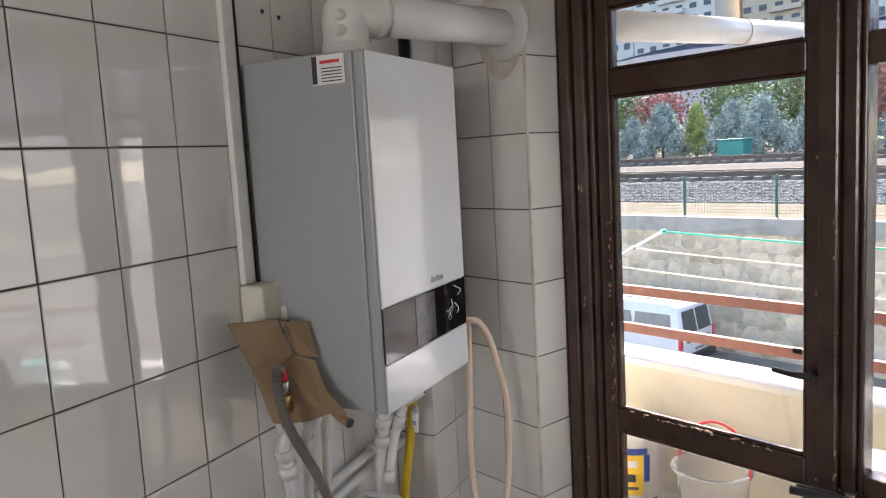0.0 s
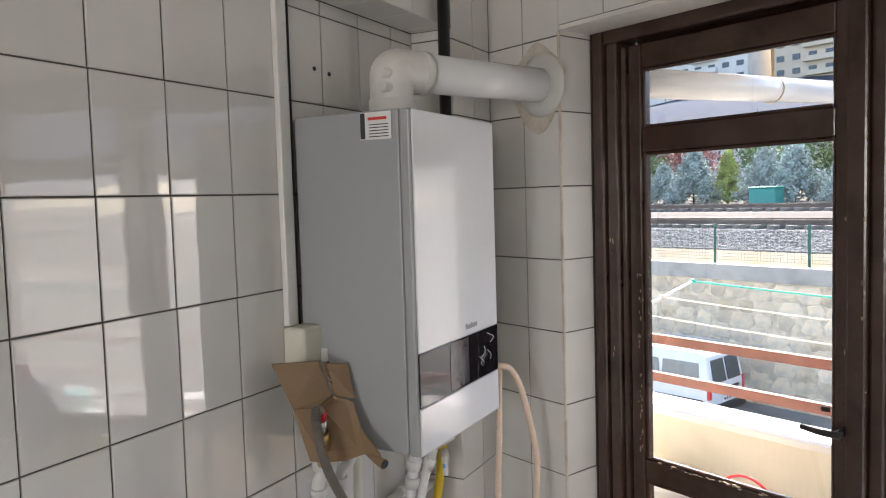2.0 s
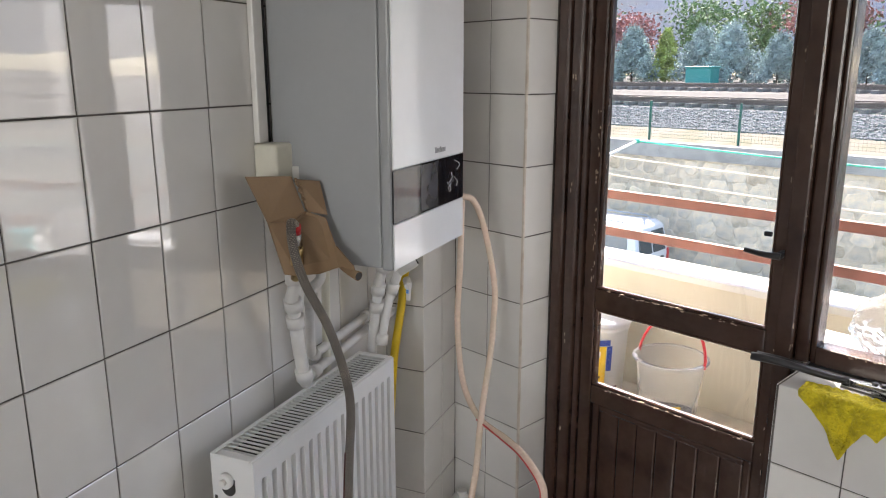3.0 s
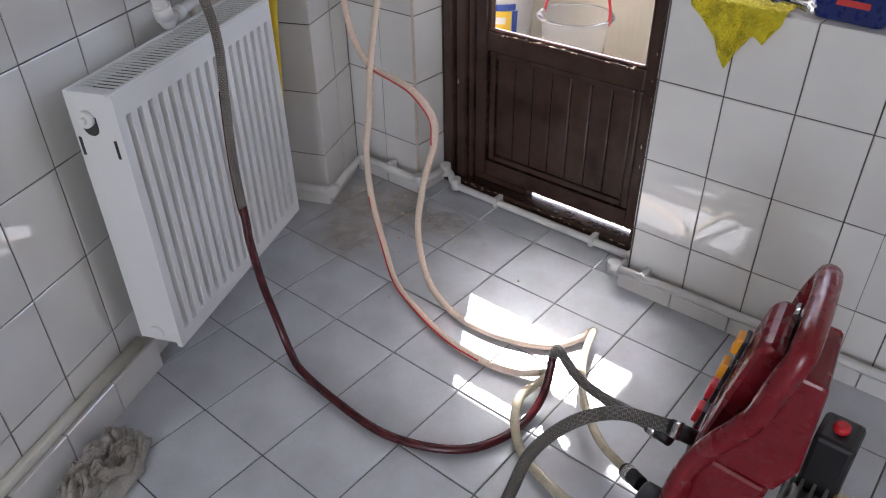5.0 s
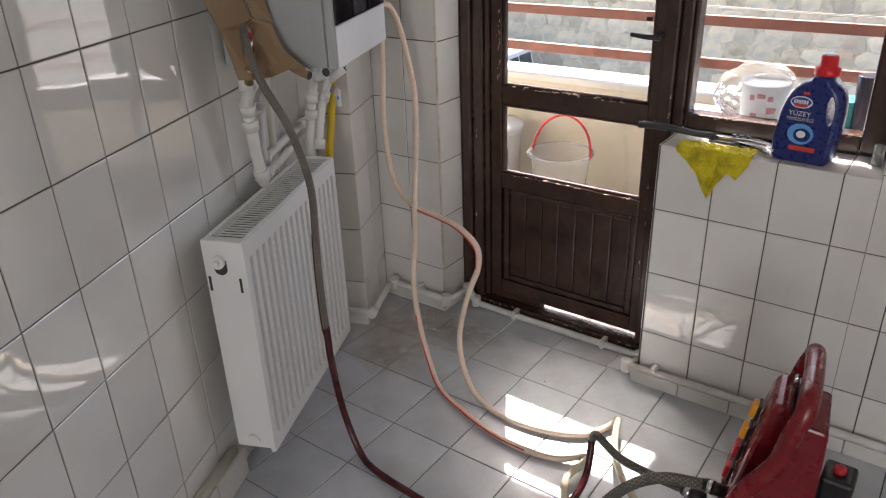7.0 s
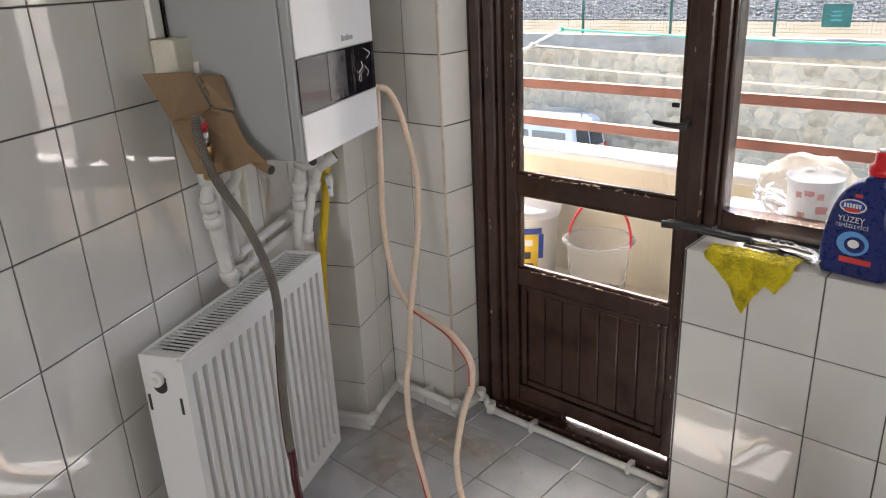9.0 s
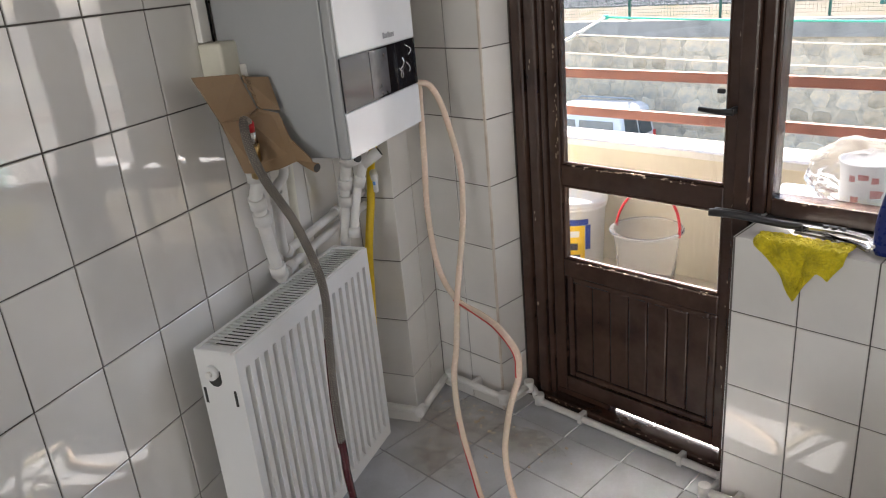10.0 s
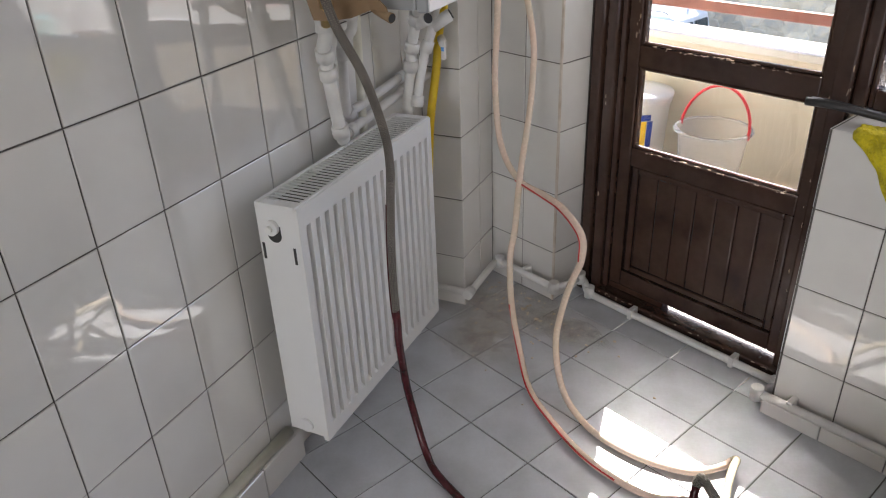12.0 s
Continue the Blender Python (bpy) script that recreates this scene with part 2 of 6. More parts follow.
LEAF_GREEN = mat("green_leaves", (0.17, 0.25, 0.10), 0.7, spec=0.2, var=0.4, scale=2, fine=9, bump=0)
LEAF_BLUE = mat("blue_spruce_needles", (0.42, 0.50, 0.47), 0.8, spec=0.2, var=0.4, scale=2, fine=9, bump=0)
LEAF_YELLOW = mat("yellow_green_leaves", (0.38, 0.44, 0.12), 0.7, var=0.4, scale=2, fine=9, bump=0)
LEAF_RED = mat("dark_red_leaves", (0.44, 0.20, 0.18), 0.7, var=0.4, scale=2, fine=9, bump=0)
BARK = mat("bark", (0.10, 0.07, 0.05), 0.95, var=0.3, scale=9, bump=0.5)
# distance haze painted into the hill's colour as grey-blue
HILL = mat("haze_tinted_hillside", (0.046, 0.060, 0.090), 0.95, spec=0.02, var=0.35, scale=0.08, fine=0.9, bump=0.4, dist=0.3, tint=(0.065, 0.075, 0.085))
FACADE = mat("pale_facade", (0.66, 0.64, 0.60), 0.9, var=0.06, scale=0.3)
FACADE_WARM = mat("beige_facade", (0.62, 0.52, 0.40), 0.9, var=0.06, scale=0.3)
ROOF = mat("roof_tiles_far", (0.33, 0.15, 0.10), 0.9, var=0.2, scale=1)
DARK_GLASS = mat("dark_pane", (0.05, 0.07, 0.09), 0.1, var=0.1)
CAR_WHITE = mat("white_car_paint", (0.78, 0.79, 0.80), 0.2, var=0.03, coat=0.5)
# side windows painted paler to show the sky they reflect
CAR_SIDE_GLASS = mat("sky_reflection_tinted_glass", (0.24, 0.25, 0.25), 0.05, var=0.1)
CAR_GLASS = mat("tinted_car_glass", (0.05, 0.065, 0.07), 0.05, var=0.1)
RUBBER = mat("rubber", (0.02, 0.02, 0.02), 0.8)
TEAL = mat("teal_plastic", (0.02, 0.28, 0.25), 0.5)
POT_PURPLE = mat("purple_glass_cup", (0.06, 0.04, 0.06), 0.2)
TEAL_CUP = mat("turquoise_cup", (0.08, 0.42, 0.42), 0.25)
CLEAR_TUBE = glass_mat("smoky_clear_plastic", (0.7, 0.7, 0.7), 0.1, 1.4, 0.8)
SIGN_GREEN = mat("sign_green", (0.02, 0.16, 0.14), 0.5)


# ---- mesh helpers ----
def box(bm, x0, x1, y0, y1, z0, z1, bev=0.0, seg=2):
    vs = [bm.verts.new((x, y, z)) for x in (x0, x1) for y in (y0, y1) for z in (z0, z1)]
    fs = [bm.faces.new([vs[i] for i in f]) for f in ((0, 1, 3, 2), (4, 6, 7, 5), (0, 4, 5, 1), (2, 3, 7, 6), (0, 2, 6, 4), (1, 5, 7, 3))]
    if bev:
        es = list({e for f in fs for e in f.edges})
        bmesh.ops.bevel(bm, geom=es, offset=bev, segments=seg, affect="EDGES", profile=0.5)
    return bm


def B(*a, bev=0.0, seg=2):
    return box(bmesh.new(), *a, bev=bev, seg=seg)


def smooth_path(pts, per=8):
    """Points along a smooth curve through pts."""
    P = [Vector(p) for p in pts]
    P = [P[0] * 2 - P[1]] + P + [P[-1] * 2 - P[-2]]
    out = []
    for i in range(1, len(P) - 2):
        a, b, c, d = P[i - 1 : i + 3]
        for k in range(per):
            t = k / per
            out.append(0.5 * (2 * b + (c - a) * t + (2 * a - 5 * b + 4 * c - d) * t * t + (3 * b - a - 3 * c + d) * t ** 3))
    out.append(P[-2])
    return out


def tube(bm, pts, r, sides=10, caps=True, taper=None):
    pts = [Vector(p) for p in pts]
    rings, up = [], None
    for i, p in enumerate(pts):
        d = (pts[min(i + 1, len(pts) - 1)] - pts[max(i - 1, 0)]).normalized()
        if up is None:
            up = d.orthogonal().normalized()
        up = (up - d * up.dot(d)).normalized()
        side = d.cross(up)
        rr = r if taper is None else r + (taper - r) * i / (len(pts) - 1)
        rings.append([bm.verts.new(p + rr * (math.cos(a) * up + math.sin(a) * side)) for a in (2 * math.pi * k / sides for k in range(sides))])
    for a, b in zip(rings, rings[1:]):
        for k in range(sides):
            f = bm.faces.new((a[k], a[(k + 1) % sides], b[(k + 1) % sides], b[k]))
            f.smooth = True
    if caps:
        bm.faces.new(rings[0][::-1])
        bm.faces.new(rings[-1])
    return bm


def T(pts, r, sides=10, **k):
    return tube(bmesh.new(), pts, r, sides, **k)


def lathe(bm, prof, center=(0, 0, 0), sides=24, m=EYE4):
    """Turn a profile of (radius, height) round z."""
    rings = [[bm.verts.new(m @ (Vector(center) + Vector((r * math.cos(a), r * math.sin(a), z)))) for a in (2 * math.pi * k / sides for k in range(sides))] for r, z in prof]
    for a, b in zip(rings, rings[1:]):
        for k in range(sides):
            f = bm.faces.new((a[k], a[(k + 1) % sides], b[(k + 1) % sides], b[k]))
            f.smooth = True
    bm.faces.new(rings[0][::-1])
    bm.faces.new(rings[-1])
    return bm


def prism(bm, outline, thick, m=EYE4, bev=0.0):
    """An outline in x, z made thick along y."""
    a = [bm.verts.new(m @ Vector((x, 0, z))) for x, z in outline]
    b = [bm.verts.new(m @ Vector((x, thick, z))) for x, z in outline]
    bm.faces.new(a)
    bm.faces.new(b[::-1])
    n = len(a)
    for i in range(n):
        bm.faces.new((a[i], b[i], b[(i + 1) % n], a[(i + 1) % n]))
    bmesh.ops.recalc_face_normals(bm, faces=bm.faces[:])
    if bev:
        bmesh.ops.bevel(bm, geom=bm.edges[:], offset=bev, segments=2, affect="EDGES", profile=0.5)
    return bm


PLACE = {}


def thing(name, label, category, base=EYE4, group="", kind=""):
    """An empty at the thing's base; base may be a pose."""
    ob = new(name)
    ob.empty_display_size = 0.05
    ob.matrix_world = base
    PLACE[ob] = base.copy()
    return tagged(ob, label, category, group, kind)


def part(name, bm, material, parent=None, label="", space=EYE4, smooth=False):
    """One mesh under a thing or a part; bm is laid out in the given space."""
    base = PLACE.get(parent, EYE4)
    bm.transform(base.inverted() @ space)
    bmesh.ops.recalc_face_normals(bm, faces=bm.faces[:])
    if smooth:
        for f in bm.faces:
            f.smooth = True
    me = bpy.data.meshes.new(name)
    bm.to_mesh(me)
    bm.free()
    me.materials.append(material)
    ob = new(name, me)
    ob.parent = parent
    PLACE[ob] = base
    return tagged(ob, label)


def solid(name, bm, material, label="", category="", kind="structure", space=EYE4, group="", smooth=False):
    ob = part(name, bm, material, None, "", space, smooth)
    return tagged(ob, label, category, group, kind)


def at_s(s, n, z=0.0):
    return ROOM @ Matrix.Translation((s, n, z))


# ---- large structure ----
floor_bm = bmesh.new()
FLOOR = [(0, 0), (4.6, 0), (4.6, -5.8), (2.525, -5.8)]
lo = [floor_bm.verts.new((s, n, -0.12)) for s, n in FLOOR]
hi = [floor_bm.verts.new((s, n, -0.003)) for s, n in FLOOR]
floor_bm.faces.new(lo[::-1])
floor_bm.faces.new(hi)
for i in range(4):
    floor_bm.faces.new((lo[i], lo[(i + 1) % 4], hi[(i + 1) % 4], hi[i]))
floor = solid("floor", floor_bm, FLOOR_GROUT, "grey ceramic tiled kitchen floor with dark joints", "floor", space=ROOM)
H = 2.55
wall_left = solid("wall_left", B(-4.1, 2.62, 1.324, 1.50, -0.12, H), GROUT, "white glazed tiled wall behind the boiler", "wall")
# door wall: segments round the opening, s 0.41 to 1.70
OP0, OP1, OPT, SILL = 0.41, 1.70, 2.02, 0.775
wb = bmesh.new()
box(wb, -0.2, OP0, 0.004, 0.25, -0.12, H)
box(wb, OP0, OP1, 0.004, 0.25, OPT, H)
box(wb, OP1, 4.8, 0.004, 0.25, -0.12, H)
wall_door = solid("wall_door", wb, GROUT, "white glazed tiled wall with the balcony door opening", "wall", space=ROOM)
parapet = solid("wall_under_window", B(1.16, OP1 - 0.0005, 0.004, 0.248, -0.12, SILL - 0.008), GROUT, "low tiled wall under the kitchen window", "wall", space=ROOM)
wr = bmesh.new()
box(wr, 4.604, 4.8, -6.0, 0.003, -0.12, H)
solid("wall_right", wr, PLASTER, "plain white plastered kitchen wall out of view", "wall", space=ROOM)


def opening_lamp(s0, s1, n, z0, z1, watts, color, towards):
    """A lamp that stands in for sky light in one opening."""
    lamp = new("window_daylight", bpy.data.lights.new("window_daylight", "AREA"))
    lamp.data.shape, lamp.data.size, lamp.data.size_y = "RECTANGLE", s1 - s0, z1 - z0
    lamp.data.energy, lamp.data.color = watts, color
    mid = Vector(((s0 + s1) / 2, n, (z0 + z1) / 2))
    lamp.matrix_world = look(ROOM @ mid, ROOM @ (mid + Vector(towards)))
    return lamp


opening_lamp(0.575, 1.038, 0.158, 0.84, 1.66, 0.36, (1.0, 0.97, 0.93), (0, -1, 0))
opening_lamp(1.185, 1.615, 0.150, 0.84, 1.66, 0.33, (1.0, 0.97, 0.93), (0, -1, 0))
# this opening is unseen and made up; its lamp fills the room
opening_lamp(2.80, 4.30, -5.90, 0.90, 2.20, 17.0, (1.0, 0.98, 0.94), (0, 1, 0))
# unseen back wall of the kitchen, its window opening added for the fill lamp
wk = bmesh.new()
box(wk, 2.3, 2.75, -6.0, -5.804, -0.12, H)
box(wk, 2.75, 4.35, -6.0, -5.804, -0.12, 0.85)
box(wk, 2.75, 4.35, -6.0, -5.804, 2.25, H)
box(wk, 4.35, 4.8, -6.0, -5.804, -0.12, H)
solid("wall_back", wk, PLASTER, "plain white plastered kitchen wall with an added unseen window", "wall", space=ROOM)
# unseen plaster and floor panels added over dark grout to bounce light back
solid("wall_left_plaster", B(-4.05, 0.098, 1.3205, 1.3238, 0.0, H - 0.003), PLASTER, "plain white plastered kitchen wall out of view", "wall")
solid("wall_door_plaster", B(3.005, 4.603, 0.0002, 0.0036, 0.0, H - 0.003), PLASTER, "plain white plastered kitchen wall out of view", "wall", space=ROOM)
fb = bmesh.new()
for quad in (((1.012, -2.327), (2.945, -2.327), (4.600, -5.796), (2.525, -5.796)), ((2.947, -2.327), (2.947, -0.002), (4.600, -0.002), (4.600, -5.79))):
    fb.faces.new([fb.verts.new((sa, na, 0.0)) for sa, na in quad])
solid("floor_far_end", fb, FLOOR_TILE, "grey kitchen floor added at the unseen far end", "floor", space=ROOM)
solid("ceiling", B(-0.4, 4.9, -6.1, 0.25, H + 0.002, H + 0.15), PLASTER, "plain white painted ceiling", "ceiling", space=ROOM)
# column beside the corner and the boxed beam along the left wall
COLX, COLY, BEAMY, BEAMZ = 2.178, 1.195, 1.20, 2.02
column = solid("column", B(COLX, 2.56, COLY + 0.004, 1.3235, -0.1, H - 0.002), GROUT, "white tiled boxed column in the corner", "column")
beam = solid("beam", B(-4.0, COLX + 0.1, BEAMY + 0.004, 1.3235, BEAMZ + 0.004, H - 0.002), GROUT, "white tiled boxed beam along the wall top", "beam")

# ---- door and window ----
def frame_bar(name, parent, s0, s1, n0, n1, z0, z1, material=None, bev=0.004):
    return part(name, B(s0, s1, n0, n1, z0, z1, bev=bev), material or WOOD, parent, space=ROOM)


def chips(parent, s, n, z0, z1, count, seed, along="z", s1=None):
    """Small flakes of bare wood where the paint has come off an edge."""
    rng = random.Random(seed)
    bm = bmesh.new()
    for _ in range(count):
        w, h = rng.uniform(0.0008, 0.0028), rng.uniform(0.002, 0.010)
        if along == "z":
            a, b = s + rng.uniform(-0.006, 0.006), rng.uniform(z0, z1)
        else:
            w, h = h, w
            a, b = rng.uniform(s, s1), z0 + rng.uniform(-0.004, 0.004)
        pts = [(a + w * rng.uniform(0.4, 1) * math.cos(q) , b + h * rng.uniform(0.4, 1) * math.sin(q)) for q in (k * math.pi / 3 for k in range(6))]
        prism(bm, pts, 0.002, Matrix.Translation((0, n - 0.0012, 0)))
    return part("chipped_paint", bm, CHIP, parent, "pale bare wood where paint flaked off", ROOM)


DZ0 = 0.054
casing = thing("door_frame", "dark brown painted wooden door and window frame", "frame", at_s(0.41, 0.13), kind="structure")
frame_bar("jamb", casing, 0.412, 0.452, 0.128, 0.235, 0.0, 2.015, bev=0.008)
frame_bar("jamb", casing, 0.453, 0.492, 0.140, 0.232, 0.0, 1.985, bev=0.007)
frame_bar("jamb_bead", casing, 0.4925, 0.512, 0.152, 0.230, 0.03, 1.962, bev=0.006)
frame_bar("head", casing, 0.4525, 1.696, 0.130, 0.2345, 1.972, 2.0145, bev=0.008)
frame_bar("mullion", casing, 1.092, 1.135, 0.136, 0.234, 0.03, 1.9715, bev=0.006)
frame_bar("mullion", casing, 1.1355, 1.168, 0.150, 0.232, SILL + 0.004, 1.9715, bev=0.006)
# bar added behind the leaf to block daylight in the top gap
frame_bar("head_stop", casing, 0.5125, 1.0915, 0.2065, 0.232, 1.945, 1.9718, bev=0.003)
frame_bar("threshold", casing, 0.4525, 1.16, 0.120, 0.236, 0.001, 0.032, bev=0.006)
chips(casing, 0.47, 0.14, 0.3, 1.5, 10, 5)
chips(casing, 1.131, 0.136, 0.5, 1.7, 9, 6)
chips(casing, 0.5, 0.120, 0.028, 0.03, 26, 7, along="s", s1=1.1)

door = thing("balcony_door", "dark brown painted wooden balcony door with three glass panes", "door", at_s(0.52, 0.16), kind="structure")
G0, G1 = 0.556, 1.060
leaf_s0, leaf_s1, leaf_n0, leaf_n1 = 0.515, 1.0895, 0.160, 0.205
frame_bar("stile", door, leaf_s0, G0, leaf_n0, leaf_n1, DZ0, 1.962)
frame_bar("stile", door, G1, leaf_s1, leaf_n0, leaf_n1, DZ0, 1.962)
for z0, z1 in ((1.897, 1.962), (1.674, 1.738), (0.768, 0.829), (0.470, 0.527), (DZ0, 0.107)):
    frame_bar("rail", door, G0 + 0.0005, G1 - 0.0005, leaf_n0 + 0.001, leaf_n1 - 0.001, z0, z1)
for z0, z1 in ((1.738, 1.897), (0.829, 1.674), (0.527, 0.768)):
    pane = part("pane", B(G0 - 0.004, G1 + 0.004, 0.181, 0.185, z0 - 0.004, z1 + 0.004), GLASS, door, "clear slightly dusty glass pane", ROOM)
    pane.visible_shadow = False
    bd = bmesh.new()
    for a in ((G0, G0 + 0.009, z0, z1), (G1 - 0.009, G1, z0, z1), (G0 + 0.009, G1 - 0.009, z0, z0 + 0.009), (G0 + 0.009, G1 - 0.009, z1 - 0.009, z1)):
        box(bd, a[0], a[1], 0.166, 0.1805, a[2], a[3], bev=0.003, seg=1)
    part("glazing_bead", bd, WOOD, door, space=ROOM)
# lower panel of upright boards with a raised moulding
PB = 7
for k in range(PB):
    a = G0 + 0.028 + k * (G1 - G0 - 0.056) / PB
    frame_bar("board", door, a + 0.0012, a + (G1 - G0 - 0.056) / PB - 0.0012, 0.176, 0.192, 0.128, 0.447, bev=0.004)
part("panel_backing", B(G0, G1, 0.186, 0.194, 0.105, 0.470), WOOD, door, space=ROOM)
for a in ((G0 + 0.004, G0 + 0.026, 0.108, 0.467), (G1 - 0.026, G1 - 0.004, 0.108, 0.467), (G0 + 0.0262, G1 - 0.0262, 0.108, 0.128), (G0 + 0.0262, G1 - 0.0262, 0.447, 0.467)):
    frame_bar("panel_moulding", door, a[0], a[1], 0.168, 0.186, a[2], a[3], bev=0.006)
hand = part("door_handle", T([R(1.084, 0.158, 1.030), R(1.084, 0.120, 1.030)], 0.009), BLACK_PLASTIC, door, "black lever handle")
part("lever", T(smooth_path([R(1.092, 0.120, 1.030), R(1.055, 0.113, 1.031), R(1.008, 0.116, 1.034)]), 0.0085, taper=0.006), BLACK_PLASTIC, hand)
part("catch", B(1.034, 1.054, 0.152, 0.160, 1.066, 1.078, bev=0.003), BLACK_PLASTIC, door, "small black catch", ROOM)
part("latch_plate", B(1.060, 1.084, 0.158, 0.1602, 1.000, 1.034, bev=0.0008), WOOD, door, space=ROOM)
# strip added to keep daylight out of the door gap's left end
part("draught_strip", B(0.5125, 0.72, 0.164, 0.200, 0.033, DZ0 - 0.0005, bev=0.002), WOOD, door, "dark strip added to block light under the door's left end", ROOM)
chips(door, 0.545, 0.160, 0.85, 1.35, 34, 1)
chips(door, 1.083, 0.160, 0.2, 1.6, 12, 2)
chips(door, 0.6, 0.161, 0.829, 0.83, 34, 3, along="s", s1=1.04)
chips(door, 0.6, 0.161, 0.527, 0.53, 20, 4, along="s", s1=1.04)

win = thing("window_1", "dark brown painted wooden kitchen window beside the door", "window", at_s(1.17, 0.16, SILL), kind="structure")
W0, W1 = 1.176, 1.622
frame_bar("window_frame", win, 1.1685, W0 + 0.004, 0.158, 0.215, SILL + 0.004, 1.9715)
frame_bar("window_frame", win, W1, W1 + 0.072, 0.150, 0.225, SILL + 0.004, 1.9715, bev=0.008)
for z0, z1 in ((SILL + 0.003, 0.822), (1.674, 1.738), (1.897, 1.9715)):
    frame_bar("window_frame", win, W0 + 0.0045, W1 - 0.0005, 0.156, 0.216, z0, z1)
for z0, z1 in ((0.822, 1.674), (1.738, 1.897)):
    pane = part("pane", B(W0, W1 + 0.002, 0.184, 0.188, z0 - 0.002, z1 + 0.002), GLASS, win, "clear slightly dusty glass pane", ROOM)
    pane.visible_shadow = False
chips(win, 1.2, 0.156, 0.82, 0.822, 18, 8, along="s", s1=1.6)
solid("window_sill", B(1.10, 1.74, 0.216, 0.45, SILL - 0.03, SILL, bev=0.004), MARBLE, "white marble outer window sill", "sill", space=ROOM)
solid("corner_bead", B(OP0 - 0.0035, OP0 + 0.0045, -0.0018, 0.0055, 0.002, OPT - 0.014, bev=0.0015, seg=1), FILLER, "thin stained filler edge along the door reveal", "trim", space=ROOM)
# plaster edge round the opening and stained patch round the flue
solid("trim", B(OP0 + 0.001, OP1 - 0.001, 0.004, 0.1275, OPT - 0.012, OPT - 0.0005), PLASTER, "rough white plaster lintel edge", "trim", space=ROOM)

# ---- boiler ----
BX0, BX1, BY0, BZ0, BZ1 = 1.645, 2.037, 1.020, 1.040, 1.747
boiler = thing("wall_boiler", "white and grey wall-hung gas boiler with black display strip", "boiler", pose(1.84, 1.32, BZ0))
part("body", B(BX0, BX1 - 0.002, BY0 + 0.0305, 1.312, BZ0 + 0.004, BZ1, bev=0.004), GREY_METAL, boiler, "light grey enamelled side panels")
fr = bmesh.new()
box(fr, BX0 - 0.001, BX1, BY0 + 0.004, BY0 + 0.0297, BZ0, BZ1 - 0.001, bev=0.006, seg=3)
part("side_edge", fr, GREY_METAL, boiler)
part("front_panel", B(BX0 + 0.003, BX1 - 0.002, BY0, BY0 + 0.004, 1.254, BZ1 - 0.003, bev=0.0018), WHITE_METAL, boiler, "glossy white front panel")
part("lower_panel", B(BX0 + 0.003, BX1 - 0.002, BY0, BY0 + 0.004, BZ0 + 0.002, 1.139, bev=0.0018), WHITE_METAL, boiler, "glossy white lower front panel")
disp = part("display_strip", B(BX0 + 0.003, BX1 - 0.001, BY0 + 0.0005, BY0 + 0.004, 1.141, 1.252, bev=0.001), BLACK_GLOSS, boiler, "glossy black control strip with peeling film")
part("screen", B(1.782, 1.872, BY0 - 0.0004, BY0 + 0.0005, 1.146, 1.249), SCREEN, disp, "grey touch screen")
film = bmesh.new()
rng = random.Random(4)
for k in range(5):
    a, b = rng.uniform(1.93, 2.0), rng.uniform(1.16, 1.23)
    tube(film, smooth_path([(a, BY0 - 0.001, b), (a + rng.uniform(-0.02, 0.02), BY0 - 0.004, b + 0.012), (a + rng.uniform(-0.03, 0.03), BY0 - 0.001, b + 0.026)]), 0.0012, 5)
part("film_wrinkle", film, CHROME, disp, "wrinkled clear protective film")
for k in range(7):
    part("maker_mark", B(1.860 + k * 0.0088, 1.8665 + k * 0.0088, BY0 - 0.0006, BY0, 1.268, 1.281 if k in (0, 3) else 1.278), GREY_TEXT, boiler)
st = part("sticker", B(BX0 - 0.0022, BX0 - 0.001, 1.066, 1.140, 1.688, 1.743), LABEL_WHITE, boiler, "white service sticker with dark corner")
for k in range(5):
    part("printing", B(BX0 - 0.003, BX0 - 0.0022, 1.072, 1.118, 1.693 + k * 0.006, 1.6948 + k * 0.006), TEXT_DARK, st)
part("printing", B(BX0 - 0.003, BX0 - 0.0022, 1.128, 1.139, 1.690, 1.742), TEXT_DARK, st)
part("printing", B(BX0 - 0.003, BX0 - 0.0022, 1.076, 1.120, 1.727, 1.733), LABEL_RED, st)

# flue: elbow on the boiler, pipe along n through the wall to the outside
FS, FZ, FR = 0.348, 1.868, 0.047
flue = thing("boiler_flue", "glossy white round flue pipe leaving through the wall", "flue pipe", at_s(FS, -0.5, 1.75))
part("collar", lathe(bmesh.new(), [(0.062, 0), (0.062, 0.014), (0.055, 0.018), (0.055, 0.05), (0.052, 0.052)], (0, 0, 0), 32, at_s(FS, -0.505, BZ1)), WHITE_PLASTIC, flue)
el = [R(FS, -0.505, 1.79), R(FS, -0.505, 1.846), R(FS, -0.502, 1.860), R(FS, -0.491, 1.867), R(FS, -0.470, FZ), R(FS, -0.415, FZ)]
part("elbow", T(smooth_path(el, 5), 0.0515, 28), WHITE_PLASTIC, flue, "white plastic elbow with test ports")
for k, dz in enumerate((0.012, 0.044)):
    part("test_port", T([R(FS + 0.030, -0.530, 1.79 + dz + 0.02), R(FS + 0.042, -0.562, 1.79 + dz + 0.02)], 0.0125, 14), WHITE_PLASTIC, flue)
part("ring", T([R(FS, -0.430, FZ), R(FS, -0.410, FZ)], 0.0525, 32), WHITE_PLASTIC, flue)
part("pipe", T([R(FS, -0.41, FZ), R(FS, 0.02, FZ)], FR, 40), WHITE_METAL, flue, "glossy white pipe")
